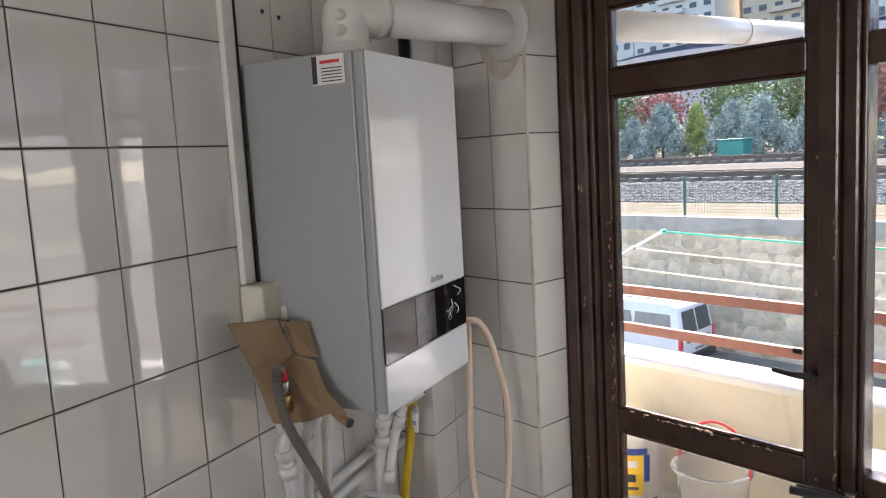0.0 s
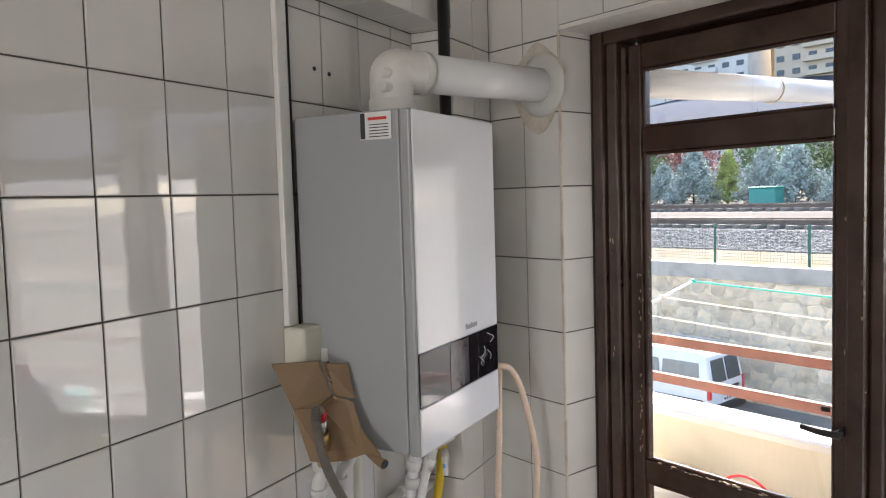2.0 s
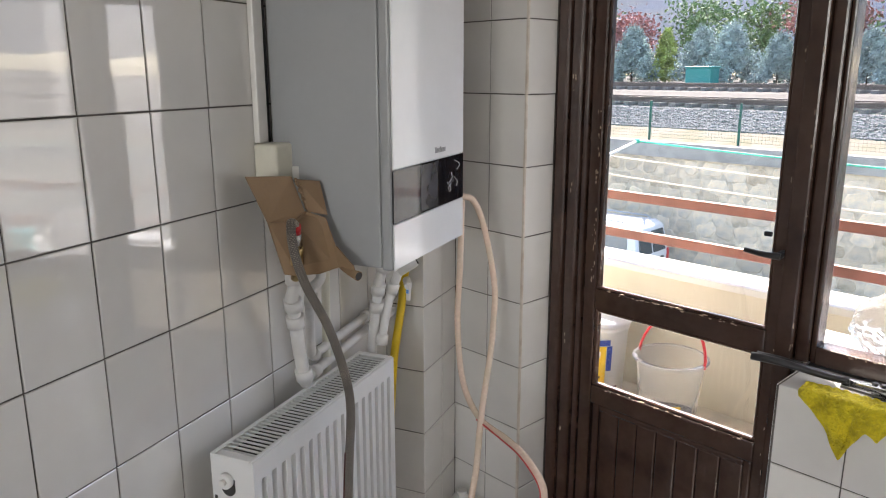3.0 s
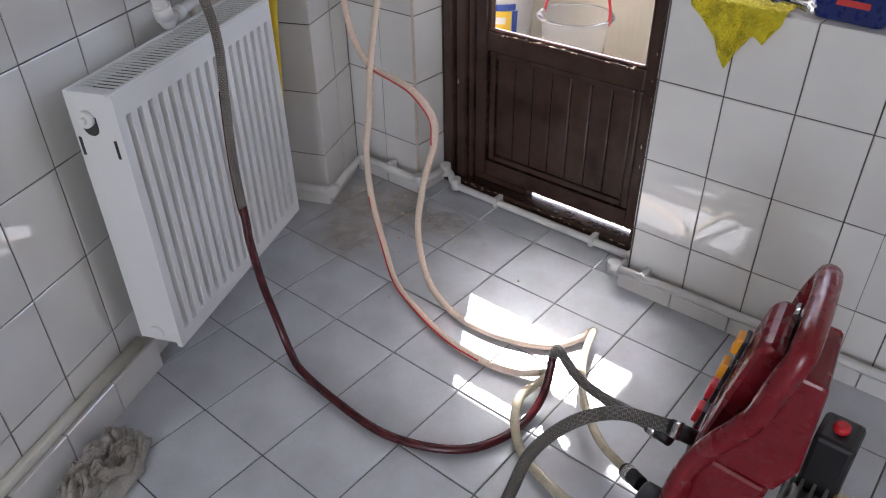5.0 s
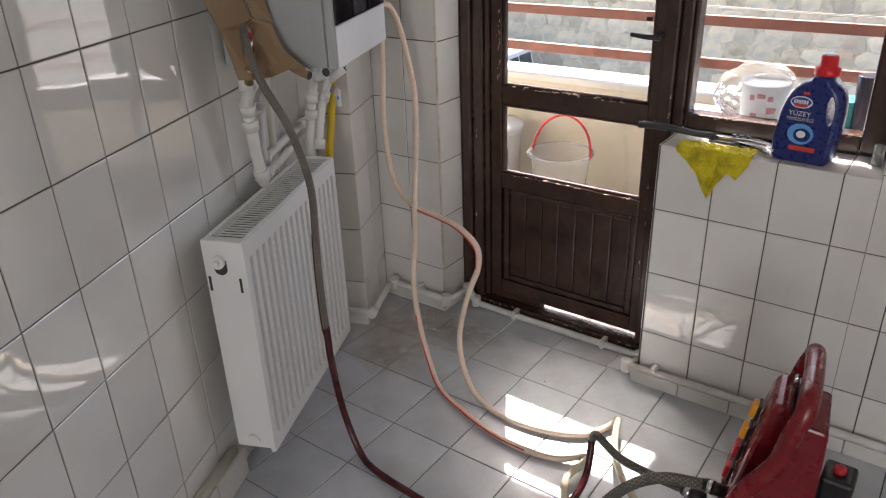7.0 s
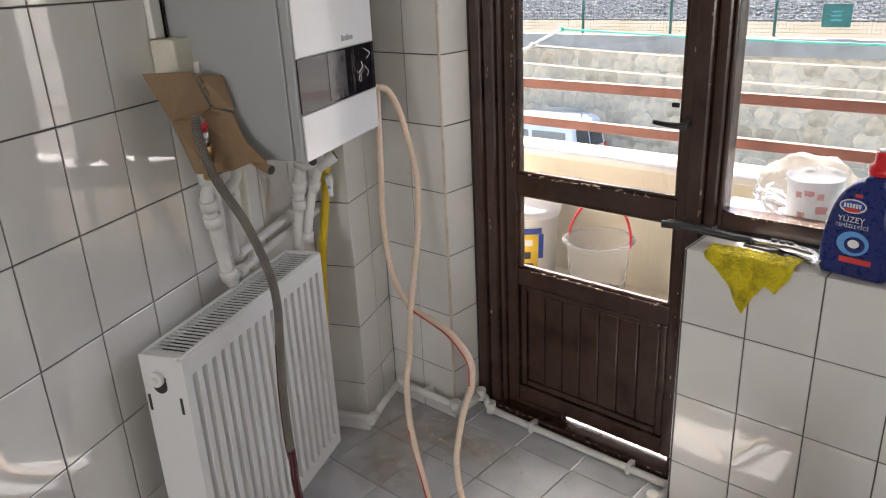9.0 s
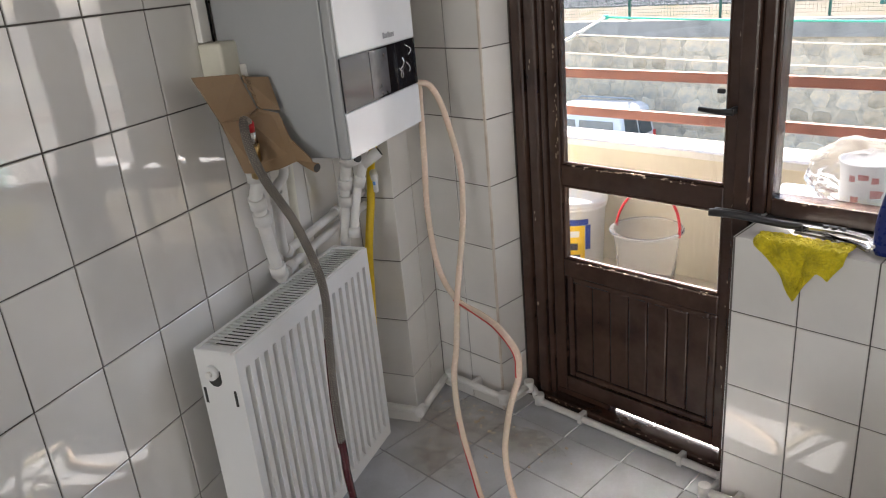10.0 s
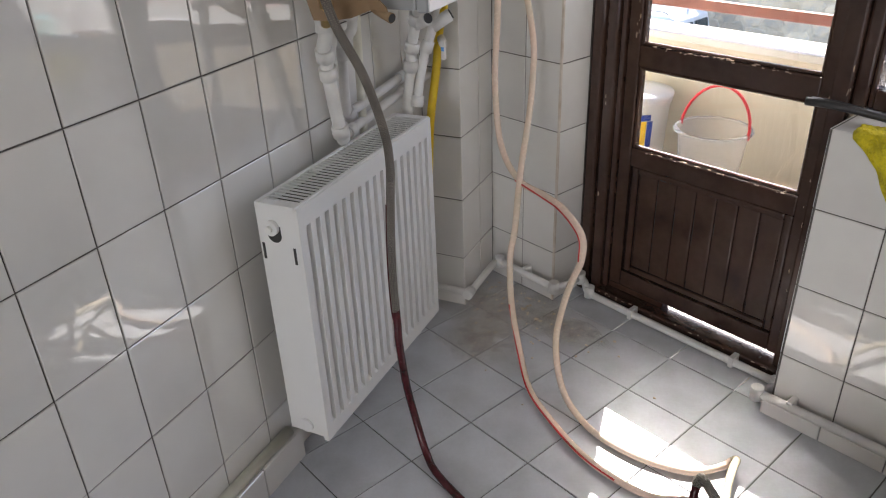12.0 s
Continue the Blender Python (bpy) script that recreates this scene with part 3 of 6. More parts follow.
part("pipe", T([R(FS, 0.20, FZ + 0.030), R(FS, 2.1, FZ + 0.112)], FR, 40), WHITE_METAL, flue, "white outdoor flue end")
part("wall_rosette", lathe(bmesh.new(), [(0.086, 0.0), (0.086, 0.004), (0.075, 0.010), (0.058, 0.014)], (0, 0, 0), 40, at_s(FS, -0.001, FZ) @ pose(0, 0, 0, 90, 0, 0)), ROSETTE, flue, "translucent white rubber rosette")
patch = bmesh.new()
prism(patch, [(0.10 * math.cos(a) * (1 + 0.12 * math.sin(3 * a)), 0.115 * math.sin(a) * (1 + 0.1 * math.cos(4 * a))) for a in (k * math.pi / 12 for k in range(24))], 0.0022, at_s(FS - 0.018, -0.0022 + 0.001, FZ - 0.005))
solid("filler_patch", patch, FILLER, "rough stained filler round the flue", "plaster patch")
tie = thing("flue_tie", "tan rope holding up the outdoor flue", "rope", at_s(FS, 1.6, FZ))
part("loop", T([R(FS + 0.051 * math.cos(a), 1.25, FZ + 0.075 + 0.051 * math.sin(a)) for a in (k * math.pi / 10 for k in range(21))], 0.0022, 6), ROPE_TAN, tie)
part("strand", T([R(FS, 1.25, FZ + 0.04), R(FS + 0.005, 1.255, FZ + 0.10), R(FS, 1.25, 2.44)], 0.006, 6), ROPE_TAN, tie)

# ---- radiator ----
RX0, RX1, RY0, RY1, RZ0, RZ1 = 1.334, 1.926, 1.170, 1.272, 0.136, 0.724
rad = thing("radiator", "white steel panel radiator with ribbed front on the wall", "radiator", pose(1.63, 1.32, RZ0))


def rib_panel(x0, x1, z0, z1, y, sign, ribs=17):
    """A pressed panel: flat rim with upright rounded grooves."""
    bm = bmesh.new()
    pitch = (x1 - x0 - 0.03) / ribs
    cols = [(x0, 0)]
    for k in range(ribs):
        c = x0 + 0.015 + pitch * (k + 0.5)
        cols += [(c - pitch * 0.25, 0), (c - pitch * 0.20, 1), (c + pitch * 0.20, 1), (c + pitch * 0.25, 0)]
    cols.append((x1, 0))
    rows = [(z0, 0), (z0 + 0.035, 0), (z0 + 0.048, 1), (z1 - 0.058, 1), (z1 - 0.045, 0), (z1, 0)]
    grid = [[bm.verts.new((x, y + sign * 0.017 * dx * dz, z)) for z, dz in rows] for x, dx in cols]
    for a, b in zip(grid, grid[1:]):
        for k in range(len(rows) - 1):
            bm.faces.new((a[k], b[k], b[k + 1], a[k + 1]))
    rim = [e for e in bm.edges if e.is_boundary]
    ext = bmesh.ops.extrude_edge_only(bm, edges=rim)
    bmesh.ops.translate(bm, verts=[v for v in ext["geom"] if isinstance(v, bmesh.types.BMVert)], vec=(0, sign * 0.012, 0))
    return bm


part("front_panel", rib_panel(RX0, RX1, RZ0, RZ1, RY0, 1), RAD_WHITE, rad, "ribbed white front panel")
part("rear_panel", B(RX0 + 0.01, RX1 - 0.01, RY1 - 0.012, RY1, RZ0 + 0.01, RZ1 - 0.01), RAD_WHITE, rad)
sd = bmesh.new()
prism(sd, [(RY0 + 0.010, RZ0 + 0.010), (RY1, RZ0 + 0.010), (RY1, RZ1 - 0.003), (RY0 + 0.010, RZ1 - 0.003)], 0.0012, Matrix(((0, 1, 0, 0), (1, 0, 0, 0), (0, 0, 1, 0), (0, 0, 0, 1))) @ Matrix.Translation((0, RX0 + 0.0005, 0)), bev=0.0)
part("side_cover", sd, RAD_WHITE, rad, "white end cover with a valve cut-out")
part("side_cover", B(RX1 - 0.002, RX1 - 0.0008, RY0 + 0.010, RY1, RZ0 + 0.01, RZ1 - 0.003), RAD_WHITE, rad)
# the valve hole and slots are dark patches laid on for shade
hole = lathe(bmesh.new(), [(0.0165, 0), (0.0165, 0.0012)], (0, 0, 0), 20, Matrix.Translation((RX0 - 0.0008, 1.232, RZ1 - 0.066)) @ pose(0, 0, 0, 0, 90, 0))
box(hole, RX0 - 0.0009, RX0 + 0.0004, 1.216, 1.248, RZ1 - 0.066, RZ1 - 0.045)
part("valve_hole", hole, RAD_DARK, rad)
part("plug", T([(RX0 + 0.002, 1.234, RZ1 - 0.048), (RX0 - 0.010, 1.234, RZ1 - 0.048)], 0.016, 16), RAD_WHITE, rad, "round white air vent plug")
part("plug_key", T([(RX0 - 0.010, 1.234, RZ1 - 0.048), (RX0 - 0.018, 1.234, RZ1 - 0.048)], 0.007, 8), WHITE_PLASTIC, rad)
for y in (RY0 + 0.018, RY1 - 0.008):
    part("slot", B(RX0 - 0.0006, RX0 + 0.0006, y - 0.003, y + 0.003, RZ1 - 0.125, RZ1 - 0.088, bev=0.0), RAD_DARK, rad)
part("tapping", T([(RX0 + 0.002, 1.225, RZ0 + 0.032), (RX0 - 0.006, 1.225, RZ0 + 0.032)], 0.017, 16), RAD_WHITE, rad)
part("top_frame", B(RX0, RX1, RY0 + 0.003, RY0 + 0.012, RZ1 - 0.006, RZ1 + 0.003, bev=0.002), RAD_WHITE, rad)
part("top_frame", B(RX0, RX1, RY1 - 0.010, RY1, RZ1 - 0.006, RZ1 + 0.003, bev=0.002), RAD_WHITE, rad)
for x0, x1 in ((RX0, RX0 + 0.022), (RX1 - 0.022, RX1)):
    part("top_frame", B(x0, x1, RY0 + 0.0121, RY1 - 0.0101, RZ1 - 0.006, RZ1 + 0.0025, bev=0.002), RAD_WHITE, rad)
# solid dark box painted for the shade under the grille slats
part("inner_shadow", B(RX0 + 0.01, RX1 - 0.01, RY0 + 0.024, RY1 - 0.014, RZ0 + 0.02, RZ1 - 0.014), RAD_DARK, rad, "dark box for the shade inside")
gs = (RX1 - RX0 - 0.05) / 40
slat = None
for k in range(40):
    x = RX0 + 0.025 + k * gs
    if slat is None:
        slat = part("grille_slat", B(x, x + gs * 0.30, RY0 + 0.0122, RY1 - 0.0102, RZ1 - 0.002, RZ1 + 0.001), RAD_WHITE, rad)
    else:
        s2 = slat.copy()
        scene.collection.objects.link(s2)
        s2.location.x += k * gs
# ---- balcony ----
BN, BT = 1.37, 0.575
bal_floor = solid("balcony_floor", B(-3.0, 5.0, 0.2505, 1.62, -0.16, -0.02), BALCONY_TILE, "beige tiled balcony floor", "floor", space=ROOM)
solid("balcony_parapet", B(-3.0, 5.0, BN, BN + 0.16, -0.02, BT - 0.03), CREAM, "cream rendered balcony parapet wall", "parapet", space=ROOM)
solid("parapet_coping", B(-3.0, 5.0, BN - 0.025, BN + 0.20, BT - 0.03, BT, bev=0.004), MARBLE, "white marble coping on the balcony parapet", "coping", space=ROOM)
# slab out of view, its edge set to trim the floor's sun patch
solid("balcony_slab_above", B(-3.0, 5.0, 0.2505, 1.565, 2.45, 2.62), PLASTER, "white painted underside of the unseen slab overhead", "ceiling", space=ROOM)
rail = thing("balcony_railing", "red-brown painted metal balcony railing over the parapet", "railing", at_s(0, BN + 0.09, BT))
for z in (0.690, 0.872):
    part("rail_bar", B(-3.0, 5.0, BN + 0.07, BN + 0.10, z - 0.022, z + 0.022, bev=0.003), RAIL_BROWN, rail, space=ROOM)
for s in (-2.2, -0.9, 2.6, 4.2):
    part("post", B(s, s + 0.03, BN + 0.1005, BN + 0.13, BT, 0.90, bev=0.003), RAIL_BROWN, rail, space=ROOM)
solid("house_wall_outside", B(-3.0, -0.2005, 0.0, 0.25, -5.0, 2.6), CREAM, "cream rendered outer house wall", "wall", space=ROOM)
solid("house_wall_outside", B(4.8005, 5.0, 0.0, 0.25, -5.0, 2.6), CREAM, "cream rendered outer house wall", "wall", space=ROOM)
dryer = thing("clothes_dryer", "folding clothes line frame with white and turquoise lines", "clothes line", at_s(-0.45, BN + 0.1, 0.87))
tip, foot = R(-0.62, 2.22, 1.056), R(-0.62, BN + 0.085, 0.895)
part("arm", T([foot, tip], 0.009, 8), WHITE_PLASTIC, dryer, "white metal arm")
part("arm", T([R(4.0, BN + 0.085, 0.895), R(4.0, 2.22, 1.056)], 0.009, 8), WHITE_PLASTIC, dryer, "white metal arm")
for f, m in ((1.0, ROPE_GREEN), (0.62, ROPE_WHITE), (0.28, ROPE_WHITE)):
    a, b = foot.lerp(tip, f), R(4.0, BN + 0.085, 0.895).lerp(R(4.0, 2.22, 1.056), f)
    pts = [a.lerp(b, k / 10) - Vector((0, 0, 0.05 * (1 - (2 * k / 10 - 1) ** 2))) for k in range(11)]
    part("line", T(pts, 0.0055 if m is ROPE_GREEN else 0.004, 6), m, dryer, "turquoise plastic line" if m is ROPE_GREEN else "")
    part("knot", T([a - Vector((0, 0, 0.012)), a + Vector((0, 0, 0.012))], 0.016, 8), m, dryer)

# ---- cable duct, junction box, black gas pipe ----
duct = thing("cable_duct", "white plastic cable duct running up the tiled wall", "cable duct", pose(1.615, 1.32, 1.3))
part("duct_run", B(1.594, 1.626, 1.306, 1.3205, 1.303, BEAMZ - 0.0005, bev=0.003), WHITE_PLASTIC, duct)
part("duct_run", B(1.594, 1.626, BEAMY - 0.013, 1.32, BEAMZ - 0.014, BEAMZ - 0.001, bev=0.003), WHITE_PLASTIC, duct)
part("duct_run", B(1.594, 1.626, BEAMY - 0.0135, BEAMY - 0.001, BEAMZ - 0.013, H - 0.01, bev=0.003), WHITE_PLASTIC, duct)
part("cable", T([(1.6375, 1.312, 1.30), (1.6375, 1.312, 1.6), (1.6375, 1.312, BEAMZ - 0.01)], 0.0028, 6), BLACK_PLASTIC, duct, "thin black cable beside the duct")
jb = thing("junction_box", "ivory plastic switch box with black side plug", "junction box", pose(1.64, 1.32, 1.22))
part("case", B(1.588, 1.652, 1.262, 1.320, 1.222, 1.302, bev=0.007, seg=3), IVORY, jb)
part("cover", B(1.6525, 1.668, 1.268, 1.318, 1.228, 1.296, bev=0.005), IVORY, jb)
part("plug", B(1.640, 1.652, 1.246, 1.2615, 1.222, 1.252, bev=0.003), WHITE_PLASTIC, jb)
part("cable", T(smooth_path([(1.646, 1.25, 1.225), (1.652, 1.235, 1.20), (1.672, 1.25, 1.17), (1.70, 1.29, 1.15)]), 0.004, 8), BLACK_PLASTIC, jb)

gas = thing("black_gas_pipe", "black painted steel gas pipe below the ceiling", "pipe", pose(2.10, 1.18, 2.1))
GY = 1.178
part("pipe_run", T([(1.0, GY, 2.173), (2.063, GY, 2.173)], 0.0155, 14), BLACK_PAINT, gas)
part("elbow", T(smooth_path([(2.048, GY, 2.173), (2.080, GY, 2.168), (2.095, GY, 2.153), (2.100, GY, 2.121)], 5), 0.0205, 14), BLACK_PAINT, gas)
part("pipe_drop", T([(2.100, GY, 2.146), (2.102, GY + 0.005, 1.5), (2.102, GY + 0.01, 1.03)], 0.0155, 14), BLACK_PAINT, gas)
part("coupling", T([(2.100, GY, 2.126), (2.100, GY, 2.106)], 0.0205, 14), RUST, gas, "worn brown pipe coupling")
clip = part("pipe_clip", T([(1.855, GY, 2.173), (1.875, GY, 2.173)], 0.0195, 14), CHROME, gas)
part("clip_foot", B(1.858, 1.872, GY + 0.010, BEAMY + 0.002, 2.142, 2.158, bev=0.002), CHROME, clip)
# drilled holes drawn as dark discs that paint the shade inside
for x, z in ((1.735, 1.865), (1.79, 1.86)):
    solid("drill_hole", T([(x, 1.3205, z), (x, 1.3185, z)], 0.005, 10), TEXT_DARK, "dark disc for the shade in a drilled tile hole", "hole", kind="")

# ---- pipes under the boiler ----
def pipe_thing(name, label, cat, pts, r, material, collars=(), group="white pipes under the boiler", per=6):
    t = thing(name, label, cat, Matrix.Translation(pts[-1]), group=group)
    part("tube", T(smooth_path(pts, per), r, 14), material, t)
    for i, k in collars:
        a, b = Vector(pts[i]), Vector(pts[i + 1])
        part("coupling", T([a.lerp(b, k), a.lerp(b, k) + (b - a).normalized() * 0.028], r * 1.35, 14), material, t)
    return t


pipe_thing("water_pipe", "white plastic water pipe with elbow couplings", "pipe", [(1.60, 1.24, 1.06), (1.600, 1.24, 1.0), (1.592, 1.243, 0.972), (1.606, 1.25, 0.935), (1.630, 1.258, 0.84), (1.650, 1.26, 0.760), (1.668, 1.268, 0.742), (1.70, 1.285, 0.742)], 0.0148, PIPE_WHITE, ((0, 0.5), (2, 0.1), (3, 0.1), (4, 0.7)))
pipe_thing("water_pipe", "white plastic water pipe with elbow couplings", "pipe", [(1.722, 1.25, 1.05), (1.72, 1.25, 0.985), (1.70, 1.265, 0.955), (1.705, 1.275, 0.88), (1.712, 1.28, 0.80), (1.73, 1.284, 0.786), (1.78, 1.286, 0.787), (1.994, 1.292, 0.797), (2.17, 1.295, 0.802)], 0.0115, PIPE_WHITE, ((0, 0.3), (2, 0.1), (4, 0.2), (7, 0.0)))
pipe_thing("water_pipe", "white plastic water pipe low on the wall", "pipe", [(1.70, 1.28, 0.742), (1.80, 1.286, 0.747), (1.989, 1.29, 0.758), (2.17, 1.292, 0.762)], 0.0115, PIPE_WHITE, ((0, 0.1), (2, 0.1)))
pipe_thing("overflow_pipe", "thin ivory plastic overflow pipe behind the radiator", "pipe", [(1.80, 1.285, 1.05), (1.797, 1.288, 0.9), (1.794, 1.29, 0.70), (1.792, 1.292, 0.30), (1.79, 1.292, 0.10)], 0.0105, IVORY)
pipe_thing("heating_pipe", "white plastic heating pipe with shut-off valve", "pipe", [(1.950, 1.20, 1.05), (1.955, 1.205, 0.985), (1.968, 1.225, 0.93), (1.979, 1.24, 0.882), (1.984, 1.25, 0.82), (1.972, 1.26, 0.71), (1.968, 1.265, 0.55)], 0.0142, PIPE_WHITE, ((1, 0.2), (2, 0.6), (3, 0.5)))
pipe_thing("heating_pipe", "white plastic heating pipe with shut-off valve", "pipe", [(2.03, 1.19, 1.05), (2.026, 1.193, 0.97), (2.018, 1.20, 0.922), (2.006, 1.22, 0.856), (1.985, 1.23, 0.77), (1.977, 1.232, 0.735)], 0.012, PIPE_WHITE, ((0, 0.6), (2, 0.4), (4, 0.3)))
for p, q in (((1.968, 1.222, 0.945), (1.952, 1.178, 0.965)), ((2.018, 1.20, 0.930), (2.045, 1.160, 0.958))):
    t = thing("valve_cap", "white plastic valve body with dark slotted cap", "valve", Matrix.Translation(p), group="boiler valves")
    part("body", T([p, q], 0.0165, 16), PIPE_WHITE, t)
    d = (Vector(q) - Vector(p)).normalized()
    part("cap", T([Vector(q), Vector(q) + d * 0.004], 0.0125, 16), RAD_DARK, t, "dark cap in a metal rim")
yl = thing("gas_hose", "yellow coated gas hose with a white tap", "gas hose", pose(2.06, 1.24, 0.6))
part("hose", T(smooth_path([(2.085, 1.19, 1.06), (2.09, 1.2, 0.964), (2.10, 1.22, 0.898), (2.094, 1.23, 0.796), (2.066, 1.24, 0.661), (2.06, 1.25, 0.50), (2.06, 1.262, 0.36)]), 0.0118, 14), YELLOW_PIPE, yl)
tp = part("tap", T([(2.10, 1.215, 0.885), (2.052, 1.185, 0.880)], 0.011, 12), PIPE_WHITE, yl, "white gas tap")
part("tap_lever", B(2.030, 2.044, 1.172, 1.184, 0.845, 0.898, bev=0.004), PIPE_WHITE, tp)
part("tap_badge", B(2.028, 2.031, 1.174, 1.181, 0.868, 0.878), LABEL_BLUE, tp)

# ---- cardboard round the filling valve ----
cb = thing("cardboard_sheet", "torn folded brown cardboard hung round a valve", "cardboard", pose(1.56, 1.24, 1.03))


def sheet(pts, d=(0.004, 0.006, 0.0)):
    bm = bmesh.new()
    a = [bm.verts.new(p) for p in pts]
    b = [bm.verts.new(Vector(p) + Vector(d)) for p in pts]
    bm.faces.new(a)
    bm.faces.new(b[::-1])
    n = len(a)
    for i in range(n):
        bm.faces.new((a[i], a[(i + 1) % n], b[(i + 1) % n], b[i]))
    return bm


part("flap", sheet([(1.492, 1.268, 1.247), (1.575, 1.218, 1.240), (1.598, 1.205, 1.165), (1.560, 1.212, 1.150), (1.518, 1.240, 1.152)]), CARDBOARD, cb)
part("flap", sheet([(1.518, 1.2395, 1.1515), (1.553, 1.214, 1.1495), (1.566, 1.205, 1.032), (1.556, 1.232, 1.034)]), CARDBOARD, cb)
part("flap", sheet([(1.562, 1.208, 1.1505), (1.600, 1.202, 1.164), (1.617, 1.165, 1.150), (1.606, 1.136, 1.092), (1.600, 1.128, 1.050), (1.585, 1.165, 1.036), (1.5685, 1.203, 1.032)]), CARDBOARD, cb)
part("flap", sheet([(1.590, 1.214, 1.232), (1.634, 1.188, 1.224), (1.624, 1.165, 1.155), (1.604, 1.198, 1.163)], (0.006, 0.004, 0)), CARDBOARD, cb, "torn outer flap")
part("flap", sheet([(1.606, 1.136, 1.092), (1.590, 1.085, 1.056), (1.588, 1.080, 1.044), (1.600, 1.128, 1.049)], (0.004, 0.002, 0.003)), CARDBOARD, cb, "curled lower corner")
torn = bmesh.new()
rg = random.Random(9)
for k in range(14):
    z = 1.235 - k * 0.0052
    a = 1.581 + 0.0018 * k + rg.uniform(-0.003, 0.003)
    tube(torn, [(a, 1.214 - 0.0008 * k, z), (a + 0.006, 1.210 - 0.0008 * k, z - rg.uniform(0.003, 0.008))], 0.0028, 5)
part("rolled_corner", T([(1.604, 1.122, 1.050), (1.596, 1.098, 1.044), (1.588, 1.074, 1.040)], 0.0055, 12, taper=0.0105), CARDBOARD, cb, "rolled lower corner")
# dark disc painted for the shade inside the rolled end
part("rolled_opening", T([(1.5881, 1.0743, 1.040), (1.5876, 1.0728, 1.0397)], 0.0088, 12), RAD_DARK, cb, "dark disc for the shade in the roll")
part("torn_edge", torn, CARDBOARD, cb, "ragged torn corrugated edge")
fv = thing("filling_valve", "brass and steel filling valve with a red ring", "valve", pose(1.55, 1.2, 1.06))
part("nut", T([(1.548, 1.196, 1.128), (1.556, 1.200, 1.098)], 0.0125, 12), CHROME, fv)
part("ring", T([(1.544, 1.193, 1.146), (1.548, 1.196, 1.128)], 0.0115, 12), RED, fv, "red hose end")
part("brass_body", T([(1.556, 1.200, 1.098), (1.566, 1.210, 1.060)], 0.0145, 6), BRASS, fv)
part("brass_body", T([(1.566, 1.21, 1.062), (1.585, 1.226, 1.02)], 0.011, 10), BRASS, fv)

# ---- hoses ----
def braid(pts, r, pitch=0.020, strands=6, wire=0.0011):
    """Crossing wires wound round a hose."""
    path = smooth_path(pts, 9)
    fine = [path[0]]
    for a, b in zip(path, path[1:]):
        k = max(1, int((b - a).length / 0.0032))
        fine += [a.lerp(b, (i + 1) / k) for i in range(k)]
    frames, up, run = [], None, 0.0
    for i, p in enumerate(fine):
        d = (fine[min(i + 1, len(fine) - 1)] - fine[max(i - 1, 0)]).normalized()
        up = d.orthogonal().normalized() if up is None else (up - d * up.dot(d)).normalized()
        run += (p - fine[i - 1]).length if i else 0.0
        frames.append((p, up.copy(), d.cross(up), run))
    bm = bmesh.new()
    for turn in (1, -1):
        for k in range(strands):
            tube(bm, [p + r * (math.cos(a) * u + math.sin(a) * w) for p, u, w, a in ((p, u, w, turn * 2 * math.pi * (q / pitch + k / strands)) for p, u, w, q in frames)], wire, 4, caps=False)
    return bm


def hose(name, label, pts, r, material, extra=()):
    t = thing(name, label, "hose", Matrix.Translation(pts[len(pts) // 2]))
    part("hose", T(smooth_path(pts, 9), r, 14), material, t)
    for nm, p2, r2, m2, lb in extra:
        part(nm, T(smooth_path(p2, 8), r2, 12), m2, t, lb)
    return t


H1A = [(1.544, 1.193, 1.146), (1.528, 1.192, 1.150), (1.514, 1.178, 1.10), (1.520, 1.158, 1.03), (1.550, 1.125, 0.93), (1.578, 1.105, 0.81), (1.580, 1.098, 0.735), (1.563, 1.094, 0.65), (1.542, 1.088, 0.555), (1.530, 1.083, 0.48), (1.524, 1.078, 0.40)]
H1B = [(1.5245, 1.0782, 0.405), (1.520, 1.074, 0.36), (1.514, 1.07, 0.315), (1.516, 1.06, 0.20), (1.524, 1.045, 0.09), (1.495, 1.005, 0.018), (1.45, 0.955, 0.011), (1.39, 0.853, 0.011), (1.33, 0.725, 0.011), (1.314, 0.619, 0.011), (1.33, 0.525, 0.011), (1.381, 0.457, 0.011), (1.450, 0.414, 0.013), (1.505, 0.391, 0.045), (1.545, 0.384, 0.112)]
H1C = [(1.545, 0.384, 0.112), (1.553, 0.380, 0.126), (1.540, 0.368, 0.134), (1.465, 0.316, 0.138), (1.398, 0.244, 0.155), (1.350, 0.175, 0.168)]
hose("washing_hose", "braided steel hose turning into dark red rubber hose", H1A, 0.0095, GREY_HOSE, (("rubber_length", H1B, 0.0095, DRED_HOSE, "dark red rubber length"), ("clear_length", H1C, 0.0105, DARK_HOSE, "smoky braided end length")))
wh = bpy.data.objects["washing_hose"]
tagged(part("steel_braid", braid(H1A, 0.0094, 0.020, 9, 0.0008), CHROME_DULL, wh, "woven steel braid"), "woven steel braid", kind="stuff")
tagged(part("braid", braid(H1C, 0.0104, 0.020, 6, 0.0007), HOSE_THREAD, wh), kind="stuff")
part("red_stripe", T(smooth_path([Vector(p) + Vector((-0.0055, 0.0062, 0)) for p in H1A[7:]] + [Vector(H1B[1]) + Vector((-0.002, 0.002, 0))], 8), 0.0032, 10), DRED_HOSE, wh, "dark red stripe")
